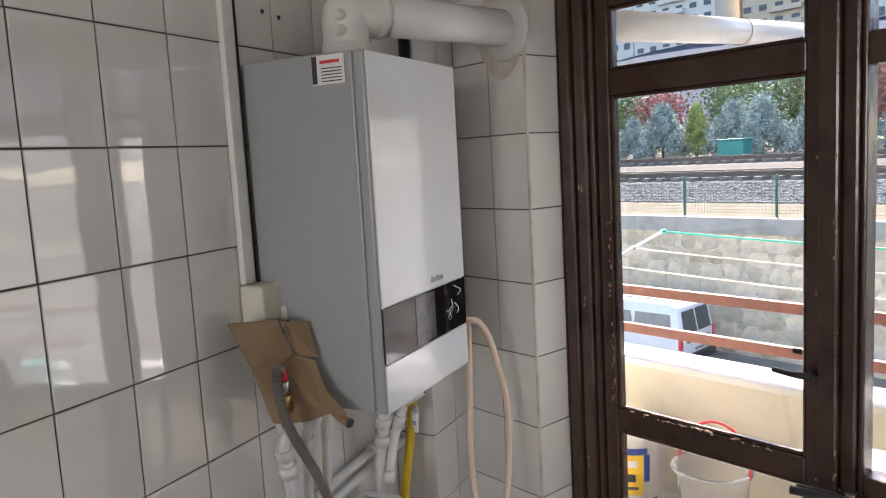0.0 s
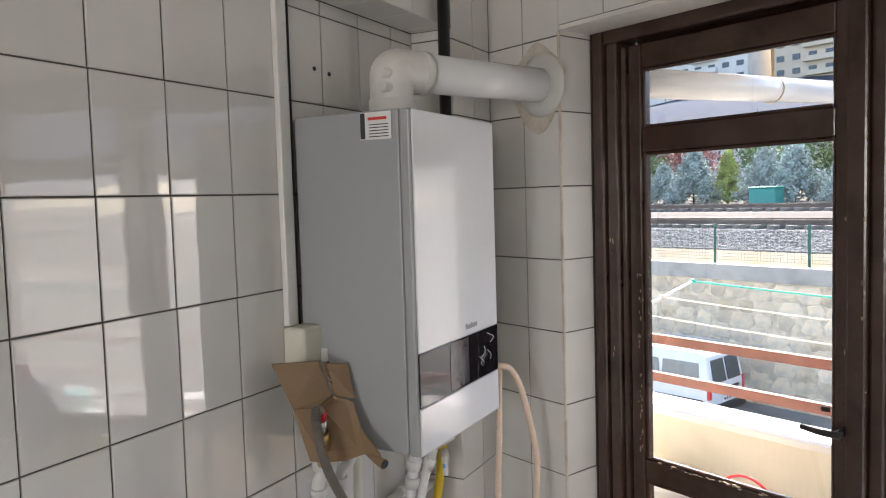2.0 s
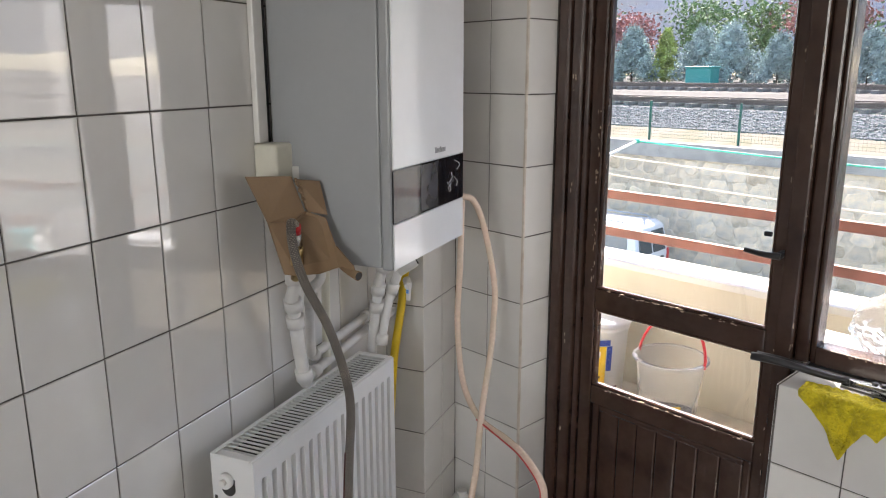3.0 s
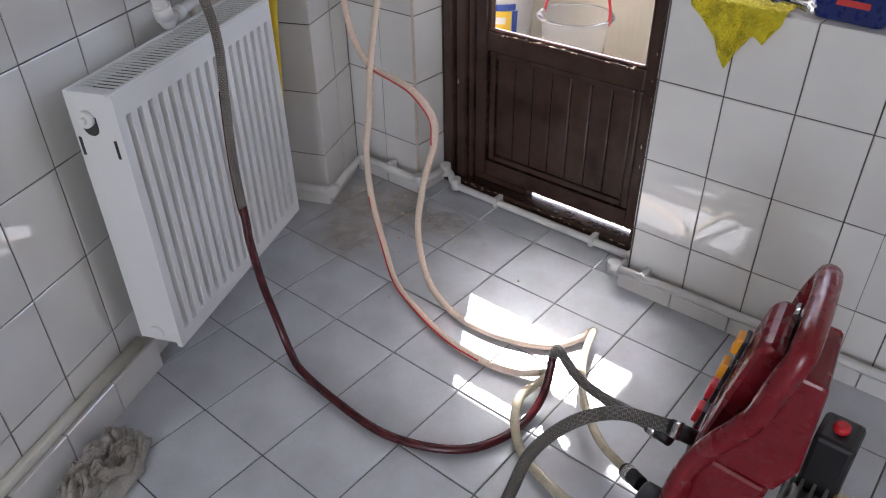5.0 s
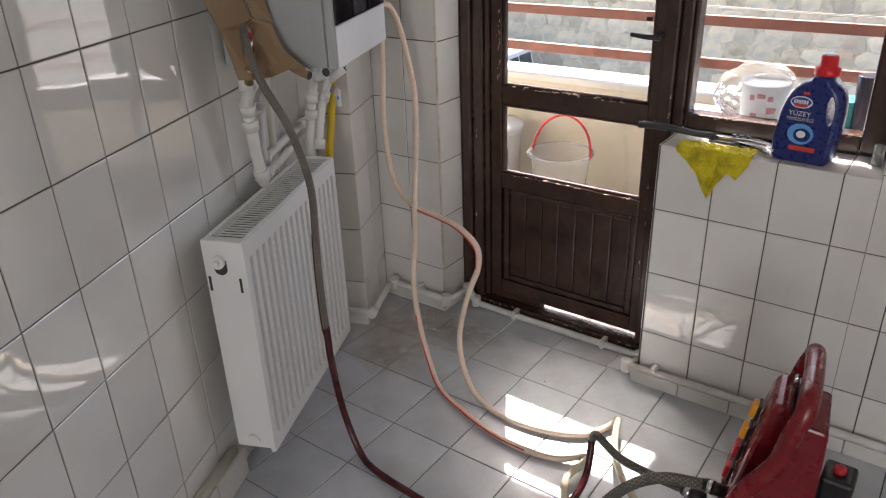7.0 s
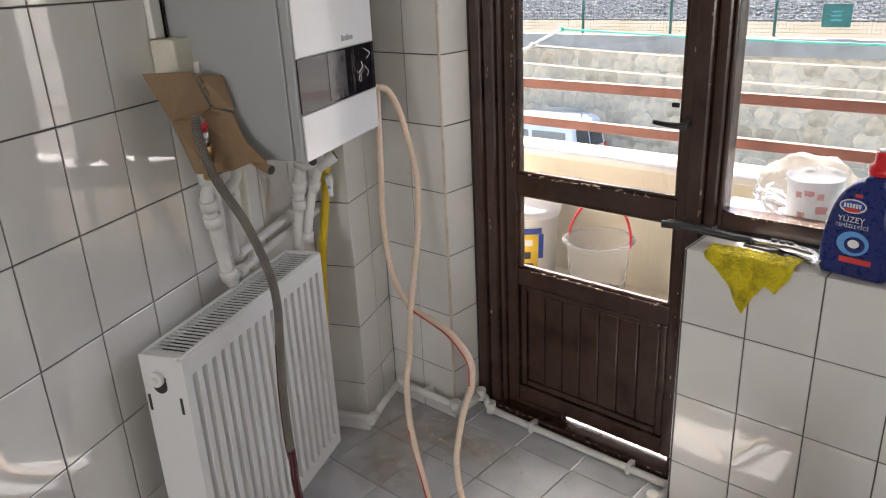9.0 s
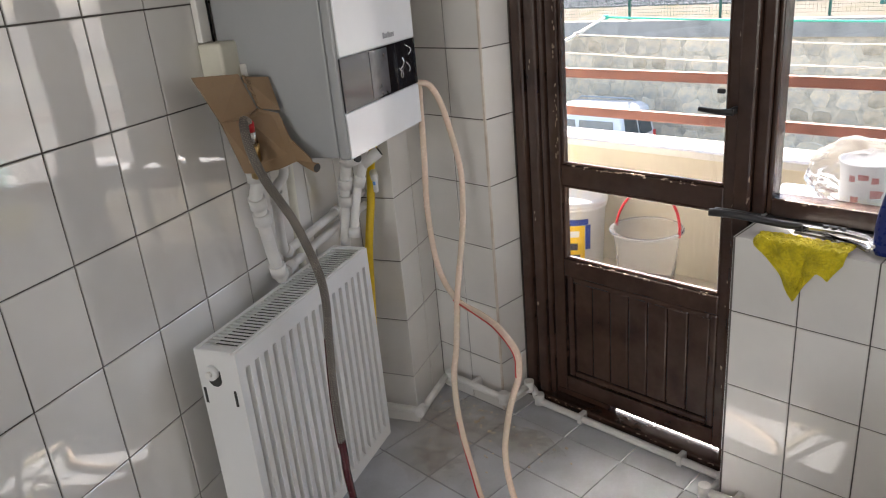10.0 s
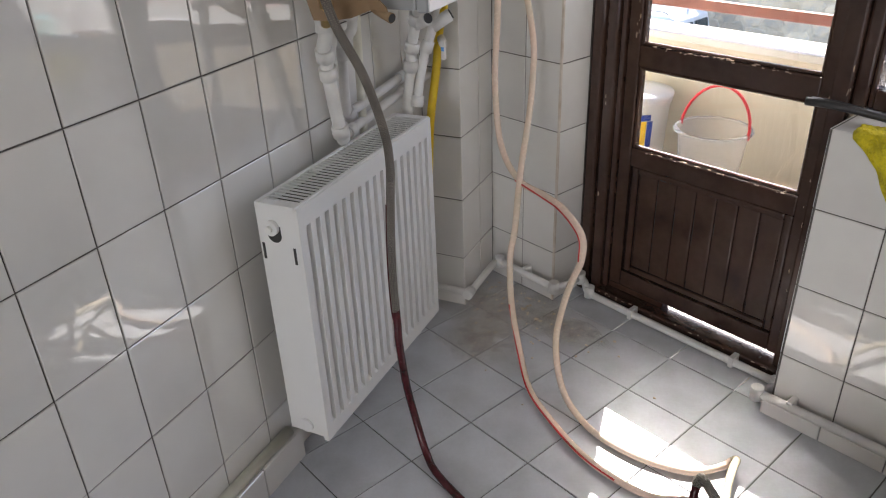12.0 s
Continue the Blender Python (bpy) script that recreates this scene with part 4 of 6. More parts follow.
HA = [(2.095, 1.10, 1.135), (2.130, 1.065, 1.12), (2.139, 1.066, 1.06), (2.139, 1.069, 0.92), (2.150, 1.080, 0.76), (2.122, 1.052, 0.60), (2.042, 0.972, 0.537), (1.93, 0.86, 0.552), (1.857, 0.789, 0.557), (1.795, 0.727, 0.530), (1.789, 0.722, 0.47), (1.812, 0.745, 0.40), (1.839, 0.770, 0.319), (1.863, 0.795, 0.19), (1.850, 0.785, 0.10), (1.822, 0.754, 0.035), (1.775, 0.70, 0.012), (1.724, 0.63, 0.011), (1.688, 0.521, 0.011), (1.688, 0.41, 0.011), (1.729, 0.346, 0.013), (1.752, 0.322, 0.022)]
HA2 = [(1.752, 0.322, 0.022), (1.748, 0.312, 0.032), (1.70, 0.318, 0.04), (1.602, 0.322, 0.05), (1.498, 0.305, 0.05), (1.386, 0.26, 0.06), (1.300, 0.205, 0.09)]
rl = [Vector(p) + Vector((-0.0062, 0.0050, -0.0035)) for p in HA[6:11]]
hose("filling_hose", "pinkish clear braided hose hanging from the boiler", HA, 0.0087, PINK_HOSE, (("kinked_length", HA2, 0.0092, CLEAR_HOSE, "yellowed kinked length"), ("red_stripe", rl, 0.0026, RED_LINE, "red stripe")))
HB = [(2.085, 1.11, 1.12), (2.121, 1.05, 1.126), (2.165, 1.035, 1.10), (2.202, 1.02, 1.02), (2.232, 1.0, 0.86), (2.200, 0.99, 0.76), (2.149, 0.98, 0.681), (2.028, 0.96, 0.562), (1.950, 0.945, 0.44), (1.914, 0.945, 0.36), (1.888, 0.93, 0.237), (1.880, 0.90, 0.087), (1.832, 0.855, 0.014), (1.742, 0.77, 0.011), (1.646, 0.655, 0.011), (1.597, 0.559, 0.011), (1.578, 0.473, 0.011), (1.583, 0.410, 0.022)]
HB2 = [(1.583, 0.410, 0.022), (1.574, 0.392, 0.030), (1.545, 0.408, 0.03), (1.490, 0.443, 0.024), (1.418, 0.439, 0.018), (1.341, 0.402, 0.014), (1.26, 0.317, 0.025), (1.19, 0.235, 0.075)]
rl = [Vector(p) + Vector((-0.0066, 0.0045, 0.0035)) for p in HB[10:16]]
hose("filling_hose", "pinkish clear braided hose hanging from the boiler", HB, 0.0087, PINK_HOSE, (("clear_length", HB2, 0.0105, CLEAR_HOSE, "yellowed clear length"), ("red_stripe", rl, 0.0026, RED_LINE, "red stripe")))
HD = [(0.98, 0.28, 0.014), (1.05, 0.38, 0.013), (1.12, 0.43, 0.013), (1.174, 0.418, 0.03), (1.215, 0.406, 0.06), (1.261, 0.378, 0.13), (1.285, 0.312, 0.205), (1.288, 0.236, 0.248), (1.262, 0.150, 0.268)]
ph = hose("pump_hose", "thick smoky braided clear hose arching to the pump", HD, 0.0125, DARK_HOSE)
tagged(part("braid", braid(HD, 0.0125, 0.022, 8, 0.0007), HOSE_THREAD, ph, "pale woven thread"), "pale woven thread", kind="stuff")

# ---- descaling pump ----
PN0, PN1 = -0.755, -0.540  # width of the shell along the door wall's normal
SHELL = [(1.712, 0.600), (1.702, 0.550), (1.684, 0.470), (1.640, 0.385), (1.614, 0.300), (1.606, 0.200), (1.606, 0.012)]
PUMP = at_s(1.68, -0.65) @ pose(0, 0, 0, 0, 0, 8) @ Matrix.Translation((-1.68, 0.65, 0))
pump = thing("descaling_pump", "dark red plastic descaling pump with handle and motor", "pump", at_s(1.65, -0.65, 0.0))


def slab(outline, n0, n1, bev):
    return prism(bmesh.new(), outline, n1 - n0, Matrix.Translation((0, n0, 0)), bev)


curve = [(v.x, v.y) for v in smooth_path([(a, c, 0) for a, c in SHELL[2:]], 5)]
part("front_plate", slab(curve + [(a + 0.016, c) for a, c in curve[::-1]], PN0 + 0.030, PN1 - 0.030, 0.002), RED_PLASTIC, pump, "dark red plastic shell", PUMP)
near = [(a - 0.004, PN0 + 0.004, c) for a, c in SHELL[::-1]]
far = [(a - 0.004, PN1 - 0.004, c) for a, c in SHELL]
rim = near[:-1] + [(1.709, PN0 + 0.010, 0.588), (1.712, PN0 + 0.032, 0.607), (1.713, -0.648, 0.611), (1.712, PN1 - 0.032, 0.607), (1.709, PN1 - 0.010, 0.588)] + far[1:]
part("handle", T([PUMP @ q for q in smooth_path(rim, 6)], 0.0175, 18), RED_PLASTIC, pump, "thick rounded handle frame")
console = part("console", slab([(1.600, 0.250), (1.608, 0.310), (1.632, 0.450), (1.654, 0.548), (1.672, 0.562), (1.692, 0.548), (1.688, 0.475), (1.645, 0.385), (1.620, 0.300), (1.612, 0.250)], -0.700, -0.580, 0.010), RED_PLASTIC, pump, "raised rounded control console", PUMP)
# black slab painted for the shade in the slot behind the console
part("console_seam", slab([(1.690, 0.540), (1.697, 0.548), (1.699, 0.478), (1.656, 0.385), (1.644, 0.372), (1.684, 0.470)], -0.708, -0.575, 0.002), BLACK_PLASTIC, pump, "black slab for the shaded gap behind the console", PUMP)
part("rear_housing", slab([(1.694, 0.470), (1.712, 0.545), (1.750, 0.540), (1.754, 0.532), (1.756, 0.375), (1.733, 0.318), (1.640, 0.335), (1.668, 0.410)], -0.722, -0.585, 0.006), RED_PLASTIC, pump, "angular red rear housing", PUMP)
part("lower_housing", slab([(1.616, 0.030), (1.616, 0.200), (1.624, 0.300), (1.640, 0.334), (1.728, 0.316), (1.716, 0.200), (1.700, 0.030)], -0.7215, -0.575, 0.008), RED_PLASTIC, pump, "dark red lower housing", PUMP)
part("foot", B(1.590, 1.880, -0.80, -0.56, 0.002, 0.0295, bev=0.006), BLACK_PLASTIC, pump, "black base plate", PUMP)
for m_, sa, za in ((ORANGE, 1.6335, 0.489), (ORANGE, 1.623, 0.434), (RED, 1.6145, 0.386), (RED, 1.604, 0.326)):
    sm = PUMP @ Matrix.Translation((sa, -0.628, za)) @ pose(0, 0, 0, 0, 10.5, 0)
    sw = part("switch", B(-0.013, 0.003, -0.013, 0.013, -0.016, 0.016, bev=0.003), m_, pump, "coloured rocker switch", sm)
    part("switch_bezel", B(-0.003, 0.004, -0.016, 0.016, -0.019, 0.019, bev=0.002), BLACK_PLASTIC, sw, space=sm)
part("latch", T([PUMP @ Vector((1.690, -0.600, 0.566)), PUMP @ Vector((1.690, -0.632, 0.569))], 0.006, 8), CHROME, pump, "small steel catch")
part("latch_bar", B(1.697, 1.703, -0.700, -0.580, 0.548, 0.556, bev=0.003), BLACK_PLASTIC, pump, space=PUMP)
for p, q in (((1.300, 0.205, 0.09), (1.262, 0.175, 0.105)), ((1.19, 0.235, 0.075), (1.155, 0.20, 0.09)), ((1.262, 0.150, 0.268), (1.245, 0.105, 0.268)), ((1.350, 0.175, 0.168), (1.32, 0.135, 0.175))):
    f = part("hose_fitting", T([p, q], 0.0145, 14), BLACK_PLASTIC, pump, "black hose fitting")
    part("hose_clip", T([Vector(p).lerp(Vector(q), 0.15), Vector(p).lerp(Vector(q), 0.45)], 0.0158, 14), CHROME, f)
part("inlet_block", lathe(bmesh.new(), [(0.040, -0.02), (0.044, -0.015), (0.044, 0.02), (0.036, 0.025)], (0, 0, 0), 24, at_s(1.565, -0.69, 0.10) @ pose(0, 0, 0, 0, 90, 0)), BLACK_PLASTIC, pump, "round black pump head")
motor = part("motor", B(1.746, 1.862, -0.800, -0.622, 0.105, 0.270, bev=0.014, seg=3), ALU, pump, "finned cast aluminium motor", ROOM)
for k in range(7):
    sa = 1.752 + k * 0.0172
    part("fin", prism(bmesh.new(), [(sa - 0.004, 0.266), (sa - 0.0022, 0.306 - 0.002 * abs(k - 3)), (sa + 0.0022, 0.306 - 0.002 * abs(k - 3)), (sa + 0.004, 0.266)], 0.168, Matrix.Translation((0, -0.798, 0))), ALU, motor, space=ROOM)
part("motor_end", B(1.742, 1.866, -0.6215, -0.596, 0.090, 0.255, bev=0.010), BLACK_PLASTIC, motor, "black motor end cover", ROOM)
for sa in (1.7606, 1.8466):
    part("bolt", T([R(sa, -0.720, 0.265), R(sa, -0.720, 0.285)], 0.007, 8), BLACK_PAINT, motor)
part("motor_foot", B(1.745, 1.840, -0.78, -0.62, 0.030, 0.1045, bev=0.006), BLACK_PLASTIC, pump, space=ROOM)
sbx = part("switch_box", B(1.760, 1.818, -0.645, -0.578, 0.275, 0.395, bev=0.008), BLACK_PLASTIC, pump, "black switch box with red button", ROOM)
part("red_button", lathe(bmesh.new(), [(0.011, 0), (0.012, 0.003), (0.0115, 0.010), (0.006, 0.012)], (0, 0, 0), 20, at_s(1.788, -0.612, 0.395)), RED, sbx)
part("valve_stub", T([R(1.815, -0.640, 0.255), R(1.822, -0.640, 0.300)], 0.0085, 6), BRASS, pump, "brass fitting")
part("valve_stub", T([R(1.836, -0.650, 0.270), R(1.862, -0.650, 0.278)], 0.0065, 10), LABEL_YELLOW, pump, "small yellow plug")

# ---- skirting and floor pipes ----
sk = bmesh.new()
for k in range(16):
    x0 = 0.02 + k * 0.1525
    if x0 + 0.15 < 1.46:
        box(sk, x0, x0 + 0.150, 1.291, 1.3235, 0.0, 0.086, bev=0.002, seg=1)
solid("baseboard", sk, TILE, "white tile skirting along the wall foot", "skirting")
sk = bmesh.new()
for k in range(11):
    s0 = 1.150 + k * 0.1525
    box(sk, s0, s0 + 0.150, -0.030, 0.0035, 0.0, 0.045, bev=0.002, seg=1)
solid("baseboard", sk, TILE, "white tile skirting under the window wall", "skirting", space=ROOM)
fp = thing("floor_pipe", "ivory plastic pipe lying along the skirting", "pipe", pose(0.8, 1.306, 0.09))
part("tube", T([(0.0, 1.3055, 0.112), (0.9, 1.306, 0.104), (1.36, 1.3065, 0.099)], 0.0135, 14), IVORY, fp)
cp = thing("corner_pipe", "white plastic heating pipe running round the corner", "pipe", at_s(0.45, 0.0, 0.08))
CPZ = 0.085
run = [(2.127, 1.310, CPZ), (2.126, 1.22, CPZ), (2.126, 1.162, CPZ)]
part("tube", T(run, 0.0115, 12), PIPE_WHITE, cp)
part("tube", T([(2.126, 1.158, CPZ), (2.24, 1.157, CPZ + 0.002), (2.338, 1.155, CPZ + 0.004)], 0.0115, 12), PIPE_WHITE, cp)
run = [R(0.215, -0.046, CPZ + 0.004), R(0.22, -0.044, CPZ + 0.004), R(0.30, -0.040, CPZ), R(0.43, -0.036, CPZ - 0.004)]
part("tube", T([Vector(run[0]) + Vector((0.012, 0.012, 0))] + run, 0.0115, 12), PIPE_WHITE, cp)
run = [R(0.42, -0.036, CPZ - 0.004), R(0.446, -0.034, CPZ - 0.004), R(0.456, -0.015, CPZ - 0.004), R(0.466, 0.06, CPZ - 0.004)]
part("tube", T(run, 0.0115, 12), PIPE_WHITE, cp)
run = [R(0.468, 0.068, CPZ), R(0.476, 0.086, 0.060), R(0.490, 0.094, 0.024), R(0.60, 0.097, 0.016), R(1.10, 0.095, 0.016), R(1.135, 0.085, 0.020)]
part("tube", T(smooth_path(run, 4), 0.0115, 12), PIPE_WHITE, cp)
run = [R(1.137, 0.08, 0.020), R(1.138, 0.0, 0.042), R(1.136, -0.040, 0.056)]
part("tube", T(run, 0.0115, 12), PIPE_WHITE, cp)
run = [R(1.136, -0.032, 0.058), R(1.40, -0.022, 0.057), R(2.6, -0.022, 0.057)]
part("tube", T(run, 0.0115, 12), PIPE_WHITE, cp)
for p in ((0.215, -0.046, CPZ + 0.004), (0.446, -0.035, CPZ - 0.004), (0.468, 0.07, CPZ - 0.002), (0.490, 0.094, 0.028), (1.136, 0.076, 0.024), (1.136, -0.034, 0.058)):
    part("elbow", T([R(p[0], p[1], p[2] - 0.019), R(p[0], p[1], p[2] + 0.019)], 0.0165, 14), PIPE_WHITE, cp)
for p in ((2.126, 1.160, CPZ),):
    part("elbow", T([Vector(p) - Vector((0.016, 0, 0)), Vector(p) + Vector((0.018, 0, 0))], 0.0165, 14), PIPE_WHITE, cp)
for s, n, z in ((0.32, -0.030, CPZ), (0.655, 0.097, 0.017), (1.0, 0.096, 0.017), (1.22, -0.022, 0.057), (1.62, -0.022, 0.057)):
    part("pipe_clip", B(s - 0.008, s + 0.008, n - 0.014, n + 0.024, z - 0.016, z + 0.018, bev=0.003), PIPE_WHITE, cp, space=ROOM)

# crumbs of plaster and dust in the corner
dirt = bmesh.new()
rd = random.Random(31)
for k in range(150):
    s, n = 0.12 + abs(rd.gauss(0, 0.28)), -0.03 - abs(rd.gauss(0, 0.17))
    if n < -(s - 0.14) * 2.2 or s > 1.1:
        continue
    w = rd.uniform(0.0015, 0.006) * (1.9 if rd.random() < 0.1 else 1)
    m_ = at_s(s, n, 0.0003) @ pose(0, 0, 0, 0, 0, rd.uniform(0, 180))
    pts = [(w * rd.uniform(0.6, 1.2) * math.cos(a), w * rd.uniform(0.5, 1) * math.sin(a)) for a in (q * math.pi / 3 for q in range(6))]
    top = [dirt.verts.new(m_ @ Vector((x * 0.7, y * 0.7, rd.uniform(0.001, 0.003)))) for x, y in pts]
    bot = [dirt.verts.new(m_ @ Vector((x, y, 0))) for x, y in pts]
    dirt.faces.new(top)
    for i in range(6):
        dirt.faces.new((bot[i], bot[(i + 1) % 6], top[(i + 1) % 6], top[i]))
for k, (s, n, w, d) in enumerate(((0.30, -0.16, 0.26, 0.17), (0.55, -0.10, 0.20, 0.07), (0.42, -0.33, 0.16, 0.12))):
    db = bmesh.new()
    prism(db, [(w * math.cos(a) * (1 + 0.25 * math.sin(3 * a + k)), d * math.sin(a) * (1 + 0.2 * math.cos(5 * a))) for a in (q * math.pi / 14 for q in range(28))], 0.0003, at_s(s, n, 0.0022 + 0.0002 * k) @ pose(0, 0, 0, -90, 0, 0))
    solid("dust_stain", db, DUST, "brown dust stain on the floor tiles", "stain", kind="structure")
solid("plaster_crumbs", dirt, DIRT, "pale plaster crumbs and dust on the floor", "debris", kind="stuff")


# ---- cloths ----
def cloth(nx, ny, shape, thick=0.0022):
    """A sheet of cloth from shape(u, v), given thickness."""
    bm = bmesh.new()
    g = [[bm.verts.new(shape(i / nx, k / ny)) for k in range(ny + 1)] for i in range(nx + 1)]
    for a, b in zip(g, g[1:]):
        for k in range(ny):
            bm.faces.new((a[k], b[k], b[k + 1], a[k + 1]))
    bm.normal_update()
    back = [[bm.verts.new(v.co - v.normal * thick) for v in col] for col in g]
    for a, b in zip(back, back[1:]):
        for k in range(ny):
            bm.faces.new((a[k + 1], b[k + 1], b[k], a[k]))
    for k in range(ny):
        for i in (0, nx):
            bm.faces.new((g[i][k], g[i][k + 1], back[i][k + 1], back[i][k]))
    for i in range(nx):
        for k in (0, ny):
            bm.faces.new((g[i][k], g[i + 1][k], back[i + 1][k], back[i][k]))
    for f in bm.faces:
        f.smooth = True
    return bm


def rag_shape(u, v):
    """A knitted cloth thrown down in rolled folds."""
    w = Vector((u * 3.2, v * 4.2, 3.0))
    bend = Vector((noise.noise(w * 1.3), noise.noise(w * 1.3 + Vector((9, 2, 5))), 0)) * 0.9
    f = (1 - abs(noise.noise(w + bend))) ** 3 + 0.45 * (1 - abs(noise.noise(w * 2.3 + bend * 2))) ** 2
    edge = min(1.0, 5 * min(u + 0.03, 1.03 - u, v + 0.03, 1.03 - v))
    x = 0.965 + 0.215 * u + 0.030 * noise.noise(Vector((u * 3, v * 4, 1)))
    y = 1.272 - 0.118 * v * (0.7 + 0.4 * math.sin(math.pi * (0.15 + 0.8 * u))) + 0.022 * noise.noise(Vector((u * 4, v * 3, 7)))
    return (x, min(y, 1.284), max(0.003, (0.008 + 0.042 * f) * edge + 0.002))


tagged(part("floor_rag", cloth(90, 60, rag_shape, 0.003), RAG_CLOTH), "crumpled dirty white rag on the floor", "rag")
SP = SILL - 0.004


def yellow_shape(u, v):
    """A square cloth lying on the sill edge, one corner hanging down."""
    a = 1.212 + 0.195 * u
    drop = 0.118 * max(0.0, 1 - abs(u - 0.46) / 0.44) ** 1.15 + 0.012 + 0.052 * max(0.0, 1 - abs(u - 0.88) / 0.14)
    L = 0.055 + drop
    d = v * L
    wob = 0.011 * noise.noise(Vector((u * 9, v * 6, 2))) + 0.004 * math.sin(u * 34 + v * 3)
    if d < 0.055:
        return tuple(R(a, 0.045 - d, SP + 0.006 + abs(wob) * 0.8))
    h = d - 0.055
    gather = (a - 1.318) * (1 - 0.35 * min(1, h / 0.15)) + 1.318
    return tuple(R(gather, -0.010 - 0.004 * math.sin(u * 21) + wob * 0.6, SP + 0.004 - h))


tagged(part("yellow_cloth", cloth(44, 30, yellow_shape), YELLOW_CLOTH), "yellow cleaning cloth hanging over the window ledge", "cloth")

# ---- pliers ----
pl = thing("slip_joint_pliers", "steel water pump pliers with black grips on the ledge", "pliers", at_s(1.3, 0.06, SP + 0.012))
PZ = SP + 0.019
for dn, dz in ((0.0, 0.0), (-0.030, 0.006)):
    g = [R(1.085, 0.062 + dn * 1.0, PZ + 0.012 + dz), R(1.15, 0.070 + dn * 0.9, PZ + 0.011 + dz), R(1.24, 0.078 + dn * 0.5, PZ + dz), R(1.285, 0.078 + dn * 0.2, PZ + dz)]
    part("grip", T(smooth_path(g, 6), 0.0095, 12, taper=0.007), BLACK_PLASTIC, pl, "black rubber grip")
jw = bmesh.new()
prism(jw, [(1.27, -0.012), (1.33, -0.016), (1.385, -0.006), (1.42, -0.018), (1.436, -0.040), (1.430, -0.044), (1.412, -0.028), (1.375, -0.030), (1.33, 0.010), (1.28, 0.012)], 0.008, ROOM @ Matrix.Translation((0, 0.075, PZ - 0.004)) @ pose(0, 0, 0, -90, 0, 0), bev=0.0015)
part("jaw", jw, CHROME, pl, "polished steel jaw")
jw = bmesh.new()
prism(jw, [(1.27, 0.006), (1.32, 0.018), (1.375, 0.022), (1.415, 0.010), (1.440, -0.020), (1.446, -0.044), (1.438, -0.046), (1.420, -0.012), (1.37, 0.002), (1.30, -0.004)], 0.008, ROOM @ Matrix.Translation((0, 0.078, PZ + 0.005)) @ pose(0, 0, 0, -90, 0, 0), bev=0.0015)
part("jaw", jw, CHROME, pl, "polished steel jaw")
for k in range(3):
    part("pivot", T([R(1.335 + 0.018 * k, 0.072, PZ + 0.011), R(1.335 + 0.018 * k, 0.072, PZ + 0.017)], 0.006, 12), BLACK_PAINT, pl)

# ---- blue cleaner bottle ----
BS, BNN = 1.509, 0.066
BM = at_s(BS, BNN, SP + 0.001) @ pose(0, 0, 0, 0, 0, -6)
bottle = thing("cleaner_bottle", "blue plastic surface cleaner bottle with red cap", "bottle", BM)
BODY = [(-0.066, 0.0), (-0.071, 0.010), (-0.072, 0.055), (-0.066, 0.105), (-0.058, 0.140), (-0.044, 0.172), (-0.022, 0.196), (-0.002, 0.206), (0.004, 0.216), (0.040, 0.216), (0.045, 0.206), (0.060, 0.192), (0.074, 0.168), (0.079, 0.130), (0.078, 0.085), (0.074, 0.045), (0.070, 0.010), (0.064, 0.0)]
GRIP = [(0.054 + 0.0085 * math.cos(a) - 0.05 * (0.034 * math.sin(a)), 0.136 + 0.036 * math.sin(a)) for a in (k * math.pi / 8 for k in range(16))]
body_curve = [(v.x, v.y) for v in smooth_path([(a, c, 0) for a, c in BODY], 3)]
bb = bmesh.new()
LAYERS = ((-0.036, 0.80), (-0.033, 0.91), (-0.026, 0.97), (-0.012, 1.0), (0.012, 1.0), (0.026, 0.97), (0.033, 0.91), (0.036, 0.80))
outer, inner = [], []
for y, f in LAYERS:
    outer.append([bb.verts.new((0.004 + (x - 0.004) * f, y, 0.0 if z == 0 else 0.098 + (z - 0.098) * (f + 1) / 2)) for x, z in body_curve])
    inner.append([bb.verts.new((0.054 + (x - 0.054) * (1.0 + 0.10 * abs(y) / 0.036), y, z)) for x, z in GRIP])
for loops in (outer, inner):
    for a, b in zip(loops, loops[1:]):
        for k in range(len(a)):
            bb.faces.new((a[k], a[(k + 1) % len(a)], b[(k + 1) % len(b)], b[k])).smooth = True
for i in (0, -1):
    ring = [bb.edges.get((q[k], q[(k + 1) % len(q)])) for q in (outer[i], inner[i]) for k in range(len(q))]
    bmesh.ops.triangle_fill(bb, use_beauty=True, use_dissolve=False, edges=ring)
body = part("body", bb, BLUE_BOTTLE, bottle, "deep blue plastic body with a grip hole", BM)
NECK = BM @ Matrix.Translation((0.022, 0, 0))
cap = part("cap", lathe(bmesh.new(), [(0.028, 0.214), (0.029, 0.216), (0.029, 0.232), (0.021, 0.236), (0.020, 0.258), (0.017, 0.262)], (0, 0, 0), 28, NECK), CAP_RED, bottle, "red screw cap")
part("cap_top", lathe(bmesh.new(), [(0.017, 0.2622), (0.017, 0.2645), (0.012, 0.266)], (0, 0, 0), 20, NECK), LABEL_WHITE, cap)


def oval(cx, cz, rx, rz, y, material, name, label=""):
    bm = bmesh.new()
    prism(bm, [(cx + rx * math.cos(a), cz + rz * math.sin(a)) for a in (k * math.pi / 12 for k in range(24))], 0.0008, BM @ Matrix.Translation((0, y, 0)))
    return part(name, bm, material, bottle, label)


oval(-0.014, 0.150, 0.026, 0.015, -0.0365, LABEL_WHITE, "emblem", "white and dark blue oval emblem")
oval(-0.014, 0.151, 0.023, 0.011, -0.0373, LABEL_BLUE_DARK, "emblem")
oval(-0.014, 0.142, 0.016, 0.004, -0.0380, LABEL_RED, "emblem")
